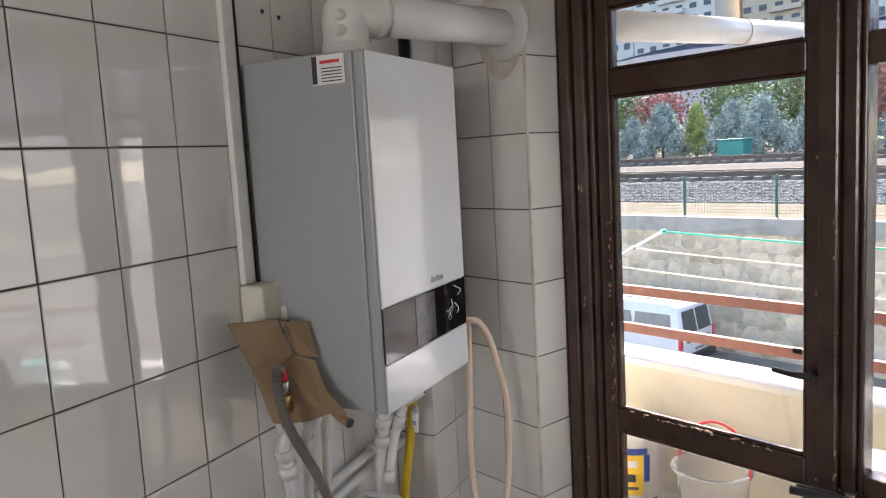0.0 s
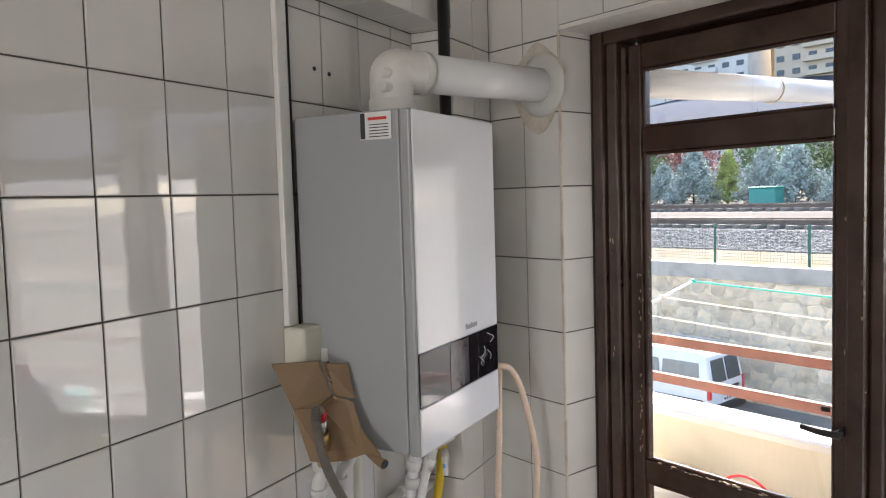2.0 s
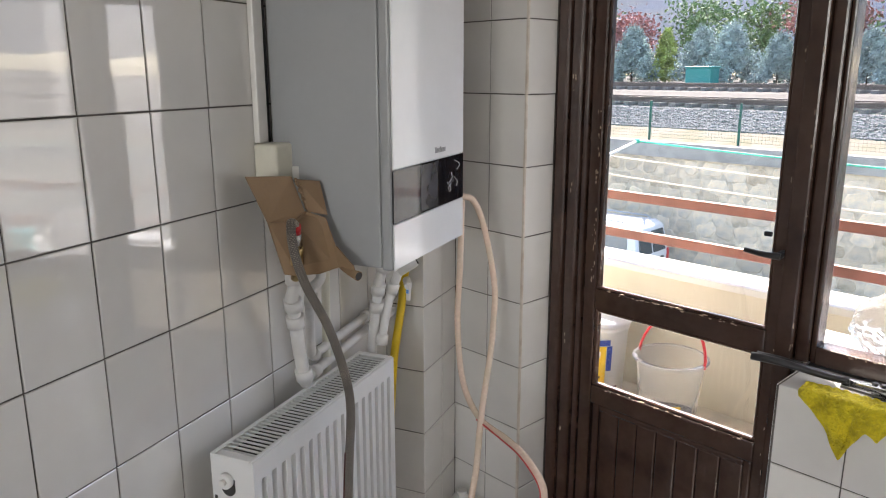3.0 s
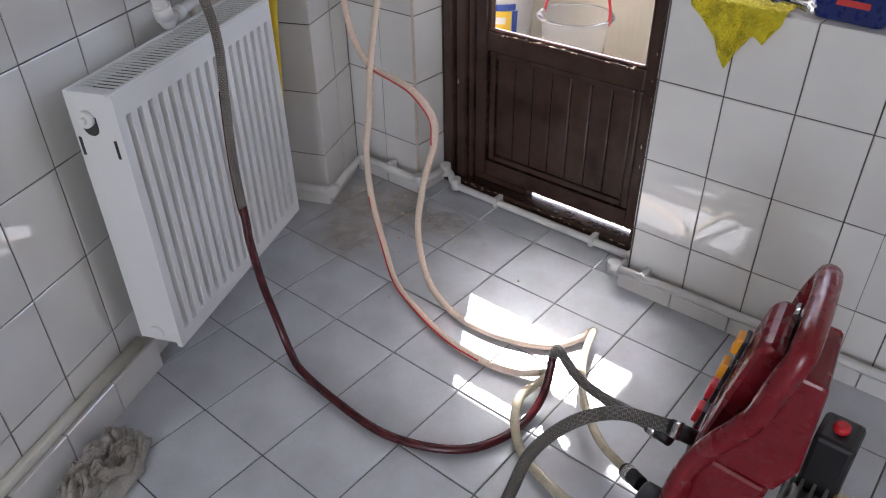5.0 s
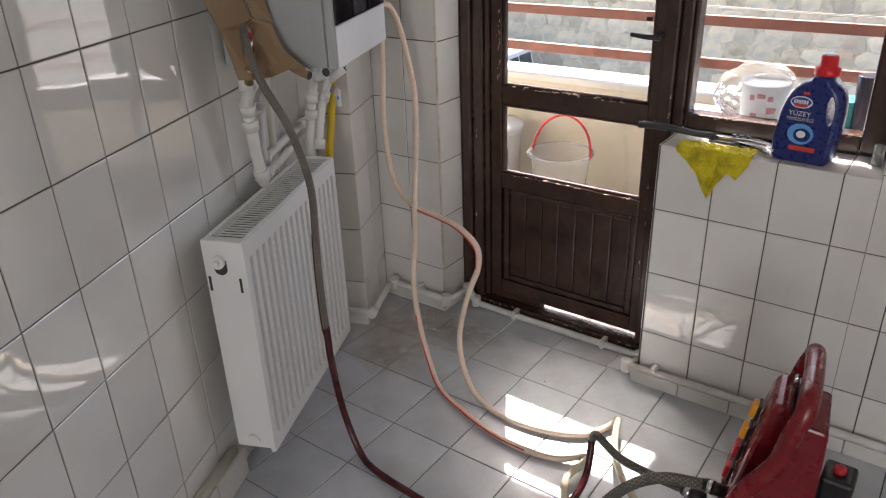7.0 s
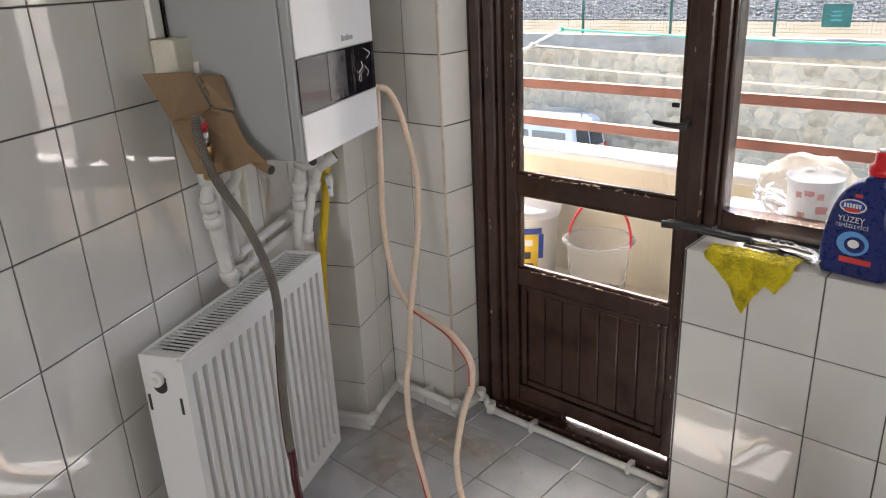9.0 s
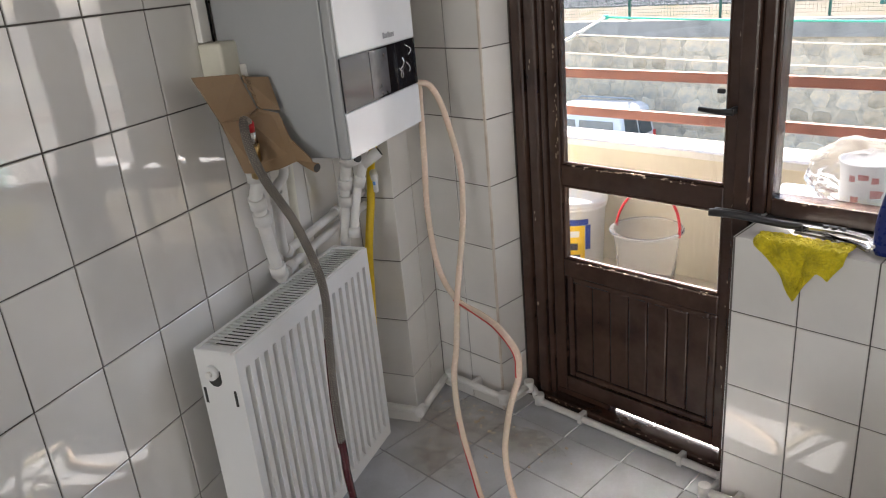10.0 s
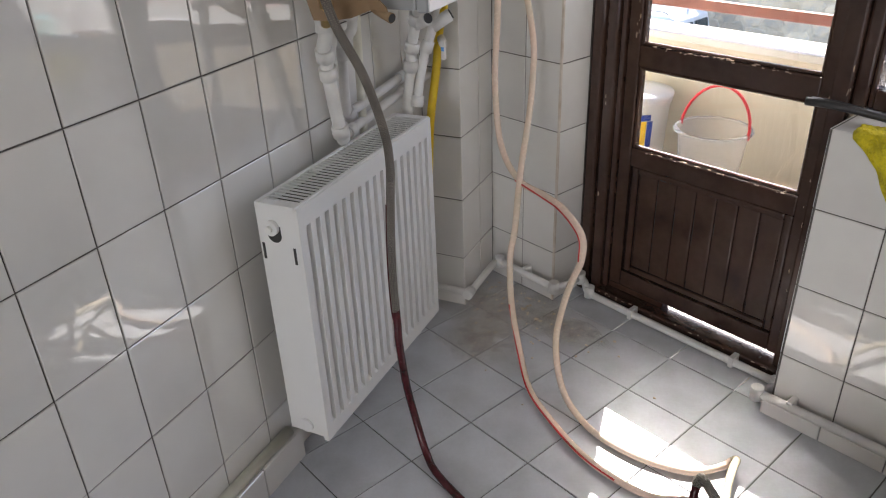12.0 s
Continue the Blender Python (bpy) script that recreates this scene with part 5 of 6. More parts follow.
em = bmesh.new()
for k in range(6):
    box(em, -0.031 + k * 0.0058, -0.0268 + k * 0.0058, -0.0384, -0.0378, 0.147, 0.156)
part("emblem_bars", em, LABEL_WHITE, bottle, space=BM)
oval(-0.004, 0.072, 0.031, 0.026, -0.0378, LABEL_BLUE, "swirl", "light blue swirl print")
oval(0.000, 0.070, 0.020, 0.017, -0.0386, BLUE_BOTTLE, "swirl")
oval(-0.002, 0.072, 0.011, 0.009, -0.0394, LABEL_WHITE, "swirl")
part("red_band", B(-0.026, 0.036, -0.0384, -0.0376, 0.030, 0.042), LABEL_RED, bottle, space=BM)
oval(-0.042, 0.046, 0.009, 0.011, -0.0300, LABEL_WHITE, "seal")
part("red_tab", B(-0.012, 0.002, -0.0384, -0.0376, 0.170, 0.177), LABEL_RED, bottle, space=BM)


def lettering(body_text, size, x, z, y, material, parent, m):
    cu = bpy.data.curves.new("lettering", "FONT")
    cu.body, cu.size, cu.align_x, cu.extrude = body_text, size, "CENTER", 0.0002
    tmp = new("lettering", cu)
    me = bpy.data.meshes.new_from_object(tmp.evaluated_get(bpy.context.evaluated_depsgraph_get()))
    bpy.data.objects.remove(tmp)
    bm = bmesh.new()
    bm.from_mesh(me)
    bpy.data.meshes.remove(me)
    return part("lettering", bm, material, parent, "printed lettering", m @ Matrix.Translation((x, y, z)) @ pose(0, 0, 0, 90, 0, 0))


lettering("YÜZEY", 0.017, -0.013, 0.117, -0.0386, LABEL_WHITE, bottle, BM)
lettering("TEMİZLEYİCİ", 0.0105, -0.010, 0.105, -0.0386, LABEL_WHITE, bottle, BM)
lettering("1.5L", 0.009, -0.040, 0.024, -0.0345, LABEL_WHITE, bottle, BM)
tb = thing("small_clear_tube", "small smoky clear plastic tube on the ledge", "tube", at_s(1.672, 0.09, SP))
part("tube", lathe(bmesh.new(), [(0.012, 0.0), (0.013, 0.002), (0.013, 0.05), (0.011, 0.052)], (0, 0, 0), 16, at_s(1.672, 0.10, SP + 0.001)), CLEAR_TUBE, tb)

# ---- things on the outer sill ----
bag = thing("filled_plastic_bag", "thin clear plastic bag holding a printed tub", "bag", at_s(1.30, 0.345, SILL))
gb = bmesh.new()
bmesh.ops.create_icosphere(gb, subdivisions=5, radius=1)
for v in gb.verts:
    d = v.co.copy()
    k = 1 + 0.10 * noise.noise(d * 2.2) + 0.07 * noise.noise(d * 6) + 0.05 * abs(noise.noise(d * 14))
    v.co = Vector((d.x * 0.118 * k, d.y * 0.090 * k, max(-0.075, d.z * 0.088 * k) + 0.077))
part("film", gb, BAG, bag, "crinkled clear film", at_s(1.315, 0.345, SILL + 0.001), smooth=True)
tub = part("tub", lathe(bmesh.new(), [(0.052, 0.0), (0.057, 0.004), (0.064, 0.104), (0.061, 0.106), (0.059, 0.098)], (0, 0, 0), 28, at_s(1.335, 0.345, SILL + 0.008)), BUCKET_WHITE, bag, "white tub with red print")
for a0, a1, z0, z1, m_ in ((-2.0, -1.78, 0.066, 0.080, FADED_RED), (-1.66, -1.30, 0.072, 0.086, FADED_RED), (-1.2, -0.95, 0.064, 0.080, FADED_RED), (-1.9, -1.6, 0.014, 0.030, FADED_RED), (-1.2, -0.8, 0.030, 0.048, FADED_RED)):
    bm = bmesh.new()
    q = [[bm.verts.new(at_s(1.335, 0.345, SILL + 0.008) @ Vector(((0.0576 + 0.07 * z) * math.cos(a), (0.0576 + 0.07 * z) * math.sin(a), z))) for z in (z0, z1)] for a in (a0 + (a1 - a0) * i / 5 for i in range(6))]
    for c, d in zip(q, q[1:]):
        bm.faces.new((c[0], d[0], d[1], c[1]))
    part("print", bm, m_, tub)
cupt = thing("flower_pot", "small turquoise pot on the outer sill", "pot", at_s(1.535, 0.36, SILL))
part("pot", lathe(bmesh.new(), [(0.04, 0.0), (0.043, 0.003), (0.052, 0.085), (0.050, 0.088)], (0, 0, 0), 24, at_s(1.535, 0.36, SILL + 0.001)), TEAL_CUP, cupt)
cupp = thing("dark_glass", "tall dark purple glass on the outer sill", "glass", at_s(1.60, 0.33, SILL))
part("bowl", lathe(bmesh.new(), [(0.026, 0.0), (0.028, 0.003), (0.036, 0.16), (0.034, 0.162)], (0, 0, 0), 24, at_s(1.600, 0.335, SILL + 0.001)), POT_PURPLE, cupp)

# ---- buckets on the balcony ----
FZB = -0.02
bk = thing("clear_bucket", "milky plastic bucket with red handle and yellow label", "bucket", at_s(0.23, 1.09, FZB))
BK = at_s(0.312, 1.085, FZB + 0.001)
part("bucket", lathe(bmesh.new(), [(0.105, 0.0), (0.112, 0.004), (0.138, 0.30), (0.150, 0.302), (0.150, 0.316), (0.136, 0.316), (0.134, 0.302), (0.108, 0.008)], (0, 0, 0), 36, BK), HAZY, bk, "milky clear plastic shell")
part("bucket_rim", T([BK @ Vector((0.150 * math.cos(a), 0.150 * math.sin(a), 0.312)) for a in (k * math.pi / 18 for k in range(37))], 0.007, 8), HAZY, bk, "pale rolled rim")
part("contents", lathe(bmesh.new(), [(0.100, 0.012), (0.106, 0.014), (0.109, 0.075), (0.1, 0.078)], (0, 0, 0), 28, BK), GREY_FILL, bk, "dark grey paste inside")
part("bucket_handle", T([BK @ Vector((0.150 * math.cos(a), 0.045 * math.sin(a), 0.30 + 0.178 * math.sin(a))) for a in (k * math.pi / 16 for k in range(17))], 0.006, 8), RED, bk, "red plastic handle")


def wrap(m, r0, taper, a0, a1, z0, z1, material, name, parent, label=""):
    bm = bmesh.new()
    cols = [[bm.verts.new(m @ Vector(((r0 + taper * z) * math.cos(a), (r0 + taper * z) * math.sin(a), z))) for z in (z0, z1)] for a in (a0 + (a1 - a0) * k / 8 for k in range(9))]
    for c, d in zip(cols, cols[1:]):
        bm.faces.new((c[0], d[0], d[1], c[1]))
    return part(name, bm, material, parent, label)


wrap(BK, 0.1135, 0.09, -1.25, -0.65, 0.045, 0.145, LABEL_YELLOW, "label", bk, "yellow and red printed label")
wrap(BK, 0.1142, 0.09, -1.12, -0.78, 0.065, 0.078, LABEL_RED, "label_print", bk)
wrap(BK, 0.1142, 0.09, -1.15, -0.75, 0.085, 0.098, LABEL_RED, "label_print", bk)
wrap(BK, 0.1142, 0.09, -1.05, -0.85, 0.112, 0.136, LABEL_WHITE, "label_print", bk)
pk = thing("paint_bucket", "white paint bucket with yellow and blue label", "bucket", at_s(-0.16, 1.16, FZB))
PK = at_s(-0.12, 1.17, FZB + 0.001)
part("bucket", lathe(bmesh.new(), [(0.125, 0.0), (0.130, 0.004), (0.145, 0.33), (0.152, 0.332), (0.152, 0.36), (0.140, 0.362)], (0, 0, 0), 36, PK), BUCKET_WHITE, pk)
part("bucket_lid", lathe(bmesh.new(), [(0.156, 0.352), (0.158, 0.356), (0.158, 0.372), (0.10, 0.376)], (0, 0, 0), 36, PK), BUCKET_WHITE, pk, "pale bucket lid")
wrap(PK, 0.1315, 0.045, -1.38, -0.62, 0.09, 0.27, LABEL_YELLOW, "label", pk, "yellow label")
wrap(PK, 0.1318, 0.045, -1.25, -0.5, 0.272, 0.300, LABEL_BLUE_DARK, "label", pk, "blue label band")
wrap(PK, 0.1315, 0.045, -0.60, -0.42, 0.15, 0.27, LABEL_BLUE_DARK, "label", pk, "blue label band")
wrap(PK, 0.1325, 0.045, -1.22, -0.78, 0.115, 0.128, TEXT_DARK, "label_print", pk)
wrap(PK, 0.1325, 0.045, -1.12, -0.86, 0.150, 0.185, TEXT_DARK, "label_print", pk)
wrap(PK, 0.1325, 0.045, -1.20, -0.80, 0.215, 0.245, LABEL_WHITE, "label_print", pk)
wrap(PK, 0.1318, 0.045, -2.6, -0.1, 0.02, 0.07, TEXT_DARK, "smear", pk, "dark band round the bucket's foot")

# ---- street, retaining wall, railway ----
GZ = -4.65
solid("ground", B(-400, 400, 2.5, 600, GZ - 1, GZ), ASPHALT, "grey asphalt street and land to the horizon", "ground", space=ROOM)
RWN, RWT = 18.8, -0.62
retain = solid("retaining_wall", B(-60, 60, RWN, RWN + 0.34, GZ - 0.5, RWT - 0.45), MORTAR, "field stone retaining wall along the railway", "wall", space=ROOM)
solid("retaining_wall_cap", B(-60, 60, RWN - 0.08, RWN + 0.36, RWT - 0.45, RWT), CONCRETE, "pale concrete cap of the retaining wall", "wall", space=ROOM)
rng = random.Random(11)


def stone(w, h, seed):
    r = random.Random(seed)
    bm = bmesh.new()
    n = r.choice((6, 7, 8))
    a = [(0.5 * w * r.uniform(0.80, 1.06) * math.copysign(abs(math.cos(q)) ** 0.7, math.cos(q)), 0.5 * h * r.uniform(0.80, 1.06) * math.copysign(abs(math.sin(q)) ** 0.7, math.sin(q))) for q in (2 * math.pi * (k + r.uniform(-0.2, 0.2)) / n for k in range(n))]
    rings = []
    for f, d in ((1.0, 0.02), (0.97, -0.014), (0.85, -0.026)):
        rings.append([bm.verts.new((x * f, d + r.uniform(-0.005, 0.005), z * f)) for x, z in a])
    for p, q in zip(rings, rings[1:]):
        for k in range(n):
            bm.faces.new((p[k], p[(k + 1) % n], q[(k + 1) % n], q[k]))
    bm.faces.new(rings[-1])
    bmesh.ops.recalc_face_normals(bm, faces=bm.faces[:])
    me = bpy.data.meshes.new("stone")
    bm.to_mesh(me)
    bm.free()
    return me


shapes = []
for k in range(14):
    me = stone(rng.uniform(0.50, 0.86), rng.uniform(0.40, 0.60), k)
    me.materials.append(STONE_WARM if k % 5 == 0 else STONE)
    shapes.append(me)
count = 0
for row in range(8):
    s = -20.0 + rng.uniform(0, 0.4)
    while s < 3.0 and count < 300:
        z = GZ + 0.25 + row * 0.435 + rng.uniform(-0.06, 0.06)
        ob = new("stone", shapes[rng.randrange(14)])
        ob.parent = retain
        ob.matrix_basis = at_s(s, RWN, z) @ pose(0, 0, 0, 0, rng.uniform(-14, 14), 0)
        s += rng.uniform(0.56, 0.72)
        count += 1
# embankment
emb = bmesh.new()
bank = bmesh.new()
bank.faces.new([bank.verts.new(p) for p in ((-90, RWN + 0.362, RWT - 0.015), (60, RWN + 0.362, RWT - 0.015), (60, RWN + 2.1, RWT + 0.28), (-90, RWN + 2.1, RWT + 0.28))])
solid("bank_foot", bank, DRY_EARTH, "dry tan earth strip behind the railway fence", "ground", space=ROOM)
prof = [(RWN + 2.1, RWT + 0.279), (RWN + 3.2, 0.22), (RWN + 7.5, 0.34), (RWN + 9.0, 0.62), (RWN + 18, 0.70), (RWN + 30, 0.8), (RWN + 40, 1.2)]
for (n0, z0), (n1, z1) in zip(prof, prof[1:]):
    v = [emb.verts.new(p) for p in ((-90, n0, z0), (60, n0, z0), (60, n1, z1), (-90, n1, z1))]
    emb.faces.new(v)
bmesh.ops.remove_doubles(emb, verts=emb.verts[:], dist=0.001)
solid("embankment", emb, SAND, "pale gravel railway embankment", "ground", space=ROOM)
r2 = np.random.RandomState(3)
V, F = [], []
ico = bmesh.new()
bmesh.ops.create_icosphere(ico, subdivisions=1, radius=1)
iv = np.array([v.co[:] for v in ico.verts])
jf = [[v.index for v in f.verts] for f in ico.faces]
ico.free()
for k in range(19000):
    u = r2.rand()
    s, n = r2.uniform(-32, 8), RWN + 2.0 + 1.35 * u
    z = RWT + 0.285 + (0.215 - RWT - 0.28) * max(0, min(1, (n - RWN - 2.1) / 1.1))
    size = r2.uniform(0.028, 0.065) * np.array([1, r2.uniform(0.7, 1), r2.uniform(0.6, 0.9)])
    V.append(iv * size * r2.uniform(0.8, 1.2, (12, 1)) + [s, n, z])
    F += [[i + 12 * k for i in f] for f in jf]
me = bpy.data.meshes.new("ballast")
me.from_pydata(np.concatenate(V).tolist(), [], F)
me.materials.append(BALLAST)
bal = new("ballast", me)
bal.matrix_basis = ROOM
tagged(bal, "grey crushed stone ballast on the railway bank", "ballast", kind="stuff")
for n, z in ((RWN + 4.3, 0.38), (RWN + 5.75, 0.38), (RWN + 11.2, 0.78), (RWN + 12.65, 0.78)):
    bm = bmesh.new()
    box(bm, -90, 60, n - 0.045, n + 0.045, z + 0.12, z + 0.18)
    box(bm, -90, 60, n - 0.015, n + 0.015, z + 0.02, z + 0.12)
    box(bm, -90, 60, n - 0.08, n + 0.08, z, z + 0.02)
    solid("rail", bm, RAIL_STEEL, "long steel railway rail on sleepers", "rail", kind="", space=ROOM, group="railway rails")
slp = bmesh.new()
box(slp, -0.13, 0.13, -1.25, 1.25, 0.30, 0.445)
sleeper = None
for k in range(60):
    for n, z in ((RWN + 5.0, -0.07), (RWN + 11.9, 0.33)):
        if sleeper is None:
            sleeper = solid("sleeper", slp, SLEEPER, "pale concrete railway sleeper", "sleeper", kind="", group="railway sleepers")
            sleeper.matrix_basis = at_s(-30, n, z)
        else:
            copy_thing(sleeper, at_s(-30 + k * 0.62, n, z))
fence = thing("railway_fence", "green welded mesh fence on the retaining wall", "fence", at_s(0, RWN + 0.5, RWT))
pm = None
for k in range(13):
    s = -28.21 + k * 2.89
    if pm is None:
        pm = part("post", B(-0.03, 0.03, -0.03, 0.03, 0, 1.2, bev=0.004), FENCE_GREEN, None)
        pm.parent = fence
    else:
        q = pm.copy()
        scene.collection.objects.link(q)
        pm2 = q
    (pm if k == 0 else pm2).matrix_basis = Matrix.Translation((s, 0, 0))
wires = bmesh.new()
for k in range(12):
    z = 0.1 + k * 0.095
    box(wires, -28, 6, -0.003, 0.003, z - 0.003, z + 0.003)
for k in range(340):
    s = -28 + k * 0.1
    box(wires, s - 0.002, s + 0.002, -0.002, 0.002, 0.08, 1.17)
w = part("mesh_wires", wires, FENCE_GREEN, fence, space=at_s(0, RWN + 0.5, RWT))
tagged(w, kind="stuff")
sg = thing("trackside_sign", "dark green sign panel on the railway fence", "sign", at_s(-3.6, RWN + 0.45, -0.27))
part("board", B(-0.34, 0.34, -0.02, 0.0, -0.10, 0.46, bev=0.01), SIGN_GREEN, sg, space=at_s(-3.6, RWN + 0.45, -0.27))
sb = bmesh.new()
for z in (0.06, 0.16, 0.26):
    box(sb, -0.13, 0.13, -0.026, -0.02, z, z + 0.03)
part("lettering", sb, TEAL_CUP, sg, space=at_s(-3.6, RWN + 0.45, -0.27))


# ---- trees ----
def leaf_cloud(spots, leaf, seed):
    """Many small leaf quads scattered about the given (centre, radius) clumps."""
    r = np.random.RandomState(seed)
    V, F = [], []
    for (c, rad, cnt) in spots:
        p = r.normal(0, 0.5, (cnt, 3)) * rad + np.array(c)
        a, b = r.normal(0, 1, (cnt, 3)), r.normal(0, 1, (cnt, 3))
        a /= np.linalg.norm(a, axis=1)[:, None]
        b -= a * (a * b).sum(1)[:, None]
        b /= np.linalg.norm(b, axis=1)[:, None]
        sz = leaf * r.uniform(0.6, 1.3, (cnt, 1))
        base = 4 * len(F)
        V.append(np.stack([p - a * sz, p + b * sz * 0.6, p + a * sz, p - b * sz * 0.6], 1).reshape(-1, 3))
        F += [[base + 4 * k, base + 4 * k + 1, base + 4 * k + 2, base + 4 * k + 3] for k in range(cnt)]
    me = bpy.data.meshes.new("crown")
    me.from_pydata(np.concatenate(V).tolist(), [], F)
    return me


def tree(kind, name, label, material, h, w, seed, leaf=0.16):
    """A tapered trunk with limbs and an uneven crown. kind: cone or round."""
    r = random.Random(seed)
    t = thing(name, label, "tree", EYE4)
    bm = tube(bmesh.new(), [(0, 0, 0), (r.uniform(-0.05, 0.05), 0, h * 0.5), (0, r.uniform(-0.05, 0.05), h * 0.92)], 0.05 * h / 3, 8, taper=0.01)
    spots = []
    lim = 46 if kind == "cone" else 34
    for k in range(lim):
        f = (k + 0.5) / lim
        if kind == "cone":
            z, reach = h * (0.06 + 0.92 * f), w * 0.5 * (1 - f) ** 0.75 * r.uniform(0.7, 1.15)
        else:
            z, reach = h * r.uniform(0.35, 0.97), w * 0.5 * r.uniform(0.25, 1.0)
            reach *= math.sqrt(max(0.08, 1 - ((z / h - 0.62) / 0.42) ** 2))
        a = k * 2.4 + r.uniform(-0.4, 0.4)
        end = (reach * math.cos(a), reach * math.sin(a), z + (0.10 if kind == "cone" else 0.15) * h * 0.3)
        tube(bm, [(0, 0, z * 0.92), end], 0.012 * h / 3, 5, taper=0.004)
        for q in ((0.5, 0.8, 1.0) if kind == "cone" else (0.7, 1.0)):
            spots.append(((end[0] * q, end[1] * q, z + (end[2] - z) * q), (0.11 if kind == "cone" else 0.20) * w, 80 if kind == "cone" else 60))
    part("trunk", bm, BARK, t)
    me = leaf_cloud(spots, leaf, seed)
    me.materials.append(material)
    c = new("crown", me)
    c.parent = t
    return t


spruce = tree("cone", "blue_spruce", "pale blue-green spruce beside the railway", LEAF_BLUE, 2.6, 3.0, 1, 0.065)
cypress = tree("cone", "conifer", "bright yellow-green conifer beside the railway", LEAF_YELLOW, 3.1, 1.9, 2, 0.065)
plum = tree("round", "plum_tree", "round dark red-leaved plum tree", LEAF_RED, 4.9, 4.8, 3, 0.13)
green = tree("round", "leafy_tree", "broad fresh green leafy tree", LEAF_GREEN, 5.2, 5.4, 4, 0.13)
TN = RWN + 21
rt = random.Random(8)
first = {}
for k in range(22):
    s = -46 + k * 2.3 + rt.uniform(-0.4, 0.4)
    base = (spruce, spruce, cypress, spruce)[k % 4]
    m = at_s(s, TN + rt.uniform(-1.0, 1.5), 0.75) @ pose(0, 0, 0, 0, 0, rt.uniform(0, 360)) @ Matrix.Scale(rt.uniform(0.92, 1.22), 4)
    if base not in first:
        base.matrix_basis = m
        first[base] = 1
    else:
        q = copy_thing(base, EYE4)
        q.matrix_basis = m
for k in range(18):
    s = -70 + k * 4.6 + rt.uniform(-1, 1)
    base = (plum, green, green)[k % 3]
    m = at_s(s, TN + 6 + rt.uniform(-1.5, 3), 0.5) @ pose(0, 0, 0, 0, 0, rt.uniform(0, 360)) @ Matrix.Scale(rt.uniform(0.85, 1.2), 4)
    if base not in first:
        base.matrix_basis = m
        first[base] = 1
    else:
        q = copy_thing(base, EYE4)
        q.matrix_basis = m
for nm, lb, (s, n, z), m_ in (("container", "small green container beside the tracks", (-19.0, TN - 2.0, 0.5), TEAL),):
    c = thing(nm, lb, "container", at_s(s, n, z))
    part("body", B(-0.75, 0.75, -0.5, 0.5, 0, 1.15, bev=0.05), m_, c, space=at_s(s, n, z))
    part("lid", B(-0.8, 0.8, -0.55, 0.55, 1.151, 1.25, bev=0.04), m_, c, space=at_s(s, n, z))

# hill and far apartment houses
hill = bmesh.new()
G = []
for i in range(41):
    col = []
    for k in range(25):
        s, n = -260 + i * 10, RWN + 38 + k * 9
        z = 1.0 + 40 * (k / 24) ** 0.70 + 3 * noise.noise(Vector((s * 0.02, n * 0.02, 0)))
        col.append(hill.verts.new((s, n, z)))
    G.append(col)
for a, b in zip(G, G[1:]):
    for k in range(24):
        hill.faces.new((a[k], b[k], b[k + 1], a[k + 1]))
solid("hillside", hill, HILL, "hillside coloured grey-blue for haze behind the trees", "hill", space=ROOM, smooth=True)


def house(s, n, z, w, d, h, wallm, floors, cols):
    base = at_s(s, n, z)
    t = thing("apartment_house", "pale far apartment house with rows of windows", "house", base, group="far houses")
    part("wall", B(-w / 2, w / 2, 0, d, -4, h), wallm, t, space=base)
    part("roof", B(-w / 2 - 0.5, w / 2 + 0.5, -0.5, d + 0.5, h, h + 0.7), ROOF, t, space=base)
    shared = None
    fh, cw = h / floors, w / cols
    for i in range(floors):
        for k in range(cols):
            x, zz = -w / 2 + cw * (k + 0.5), fh * (i + 0.32)
            if shared is None:
                shared = part("window", B(-cw * 0.24, cw * 0.24, -0.12, 0.05, 0, fh * 0.42, bev=0.03), DARK_GLASS, t, space=base)
                shared.matrix_basis = Matrix.Translation((x, 0, zz))
            else:
                q = shared.copy()
                scene.collection.objects.link(q)
                q.matrix_basis = Matrix.Translation((x, 0, zz))
        part("balcony", B(-w * 0.16, w * 0.16, -1.1, -0.13, fh * i + 0.1, fh * i + 1.1, bev=0.05), wallm, t, space=base)
    return t


rh = random.Random(21)
for k in range(9):
    house(-150 + k * 22 + rh.uniform(-3, 3), RWN + 112 + rh.uniform(-8, 14), 17.0 + rh.uniform(-1.5, 1.5), 19, 12, rh.choice((27, 30, 33)), FACADE_WARM if k % 3 == 1 else FACADE, rh.choice((9, 10, 11)), 6)

# ---- parked van ----
VAN = at_s(-11.1, 16.4, GZ) @ pose(0, 0, 0, 0, 0, 183) @ Matrix.Scale(1.10, 4)
van = thing("van", "white parked van with dark rear windows", "car", VAN)


def extrude_side(outline, w, taper=0.12, zt=1.0):
    """A side outline in x, z widened along y and drawn in towards the roof."""
    bm = bmesh.new()
    L, Rr = [], []
    for x, z in outline:
        y = w / 2 - taper * max(0, z - zt)
        L.append(bm.verts.new((x, y, z)))
        Rr.append(bm.verts.new((x, -y, z)))
    bm.faces.new(L)
    bm.faces.new(Rr[::-1])
    n = len(L)
    for i in range(n):
        bm.faces.new((L[i], Rr[i], Rr[(i + 1) % n], L[(i + 1) % n]))
    bmesh.ops.recalc_face_normals(bm, faces=bm.faces[:])
    return bm


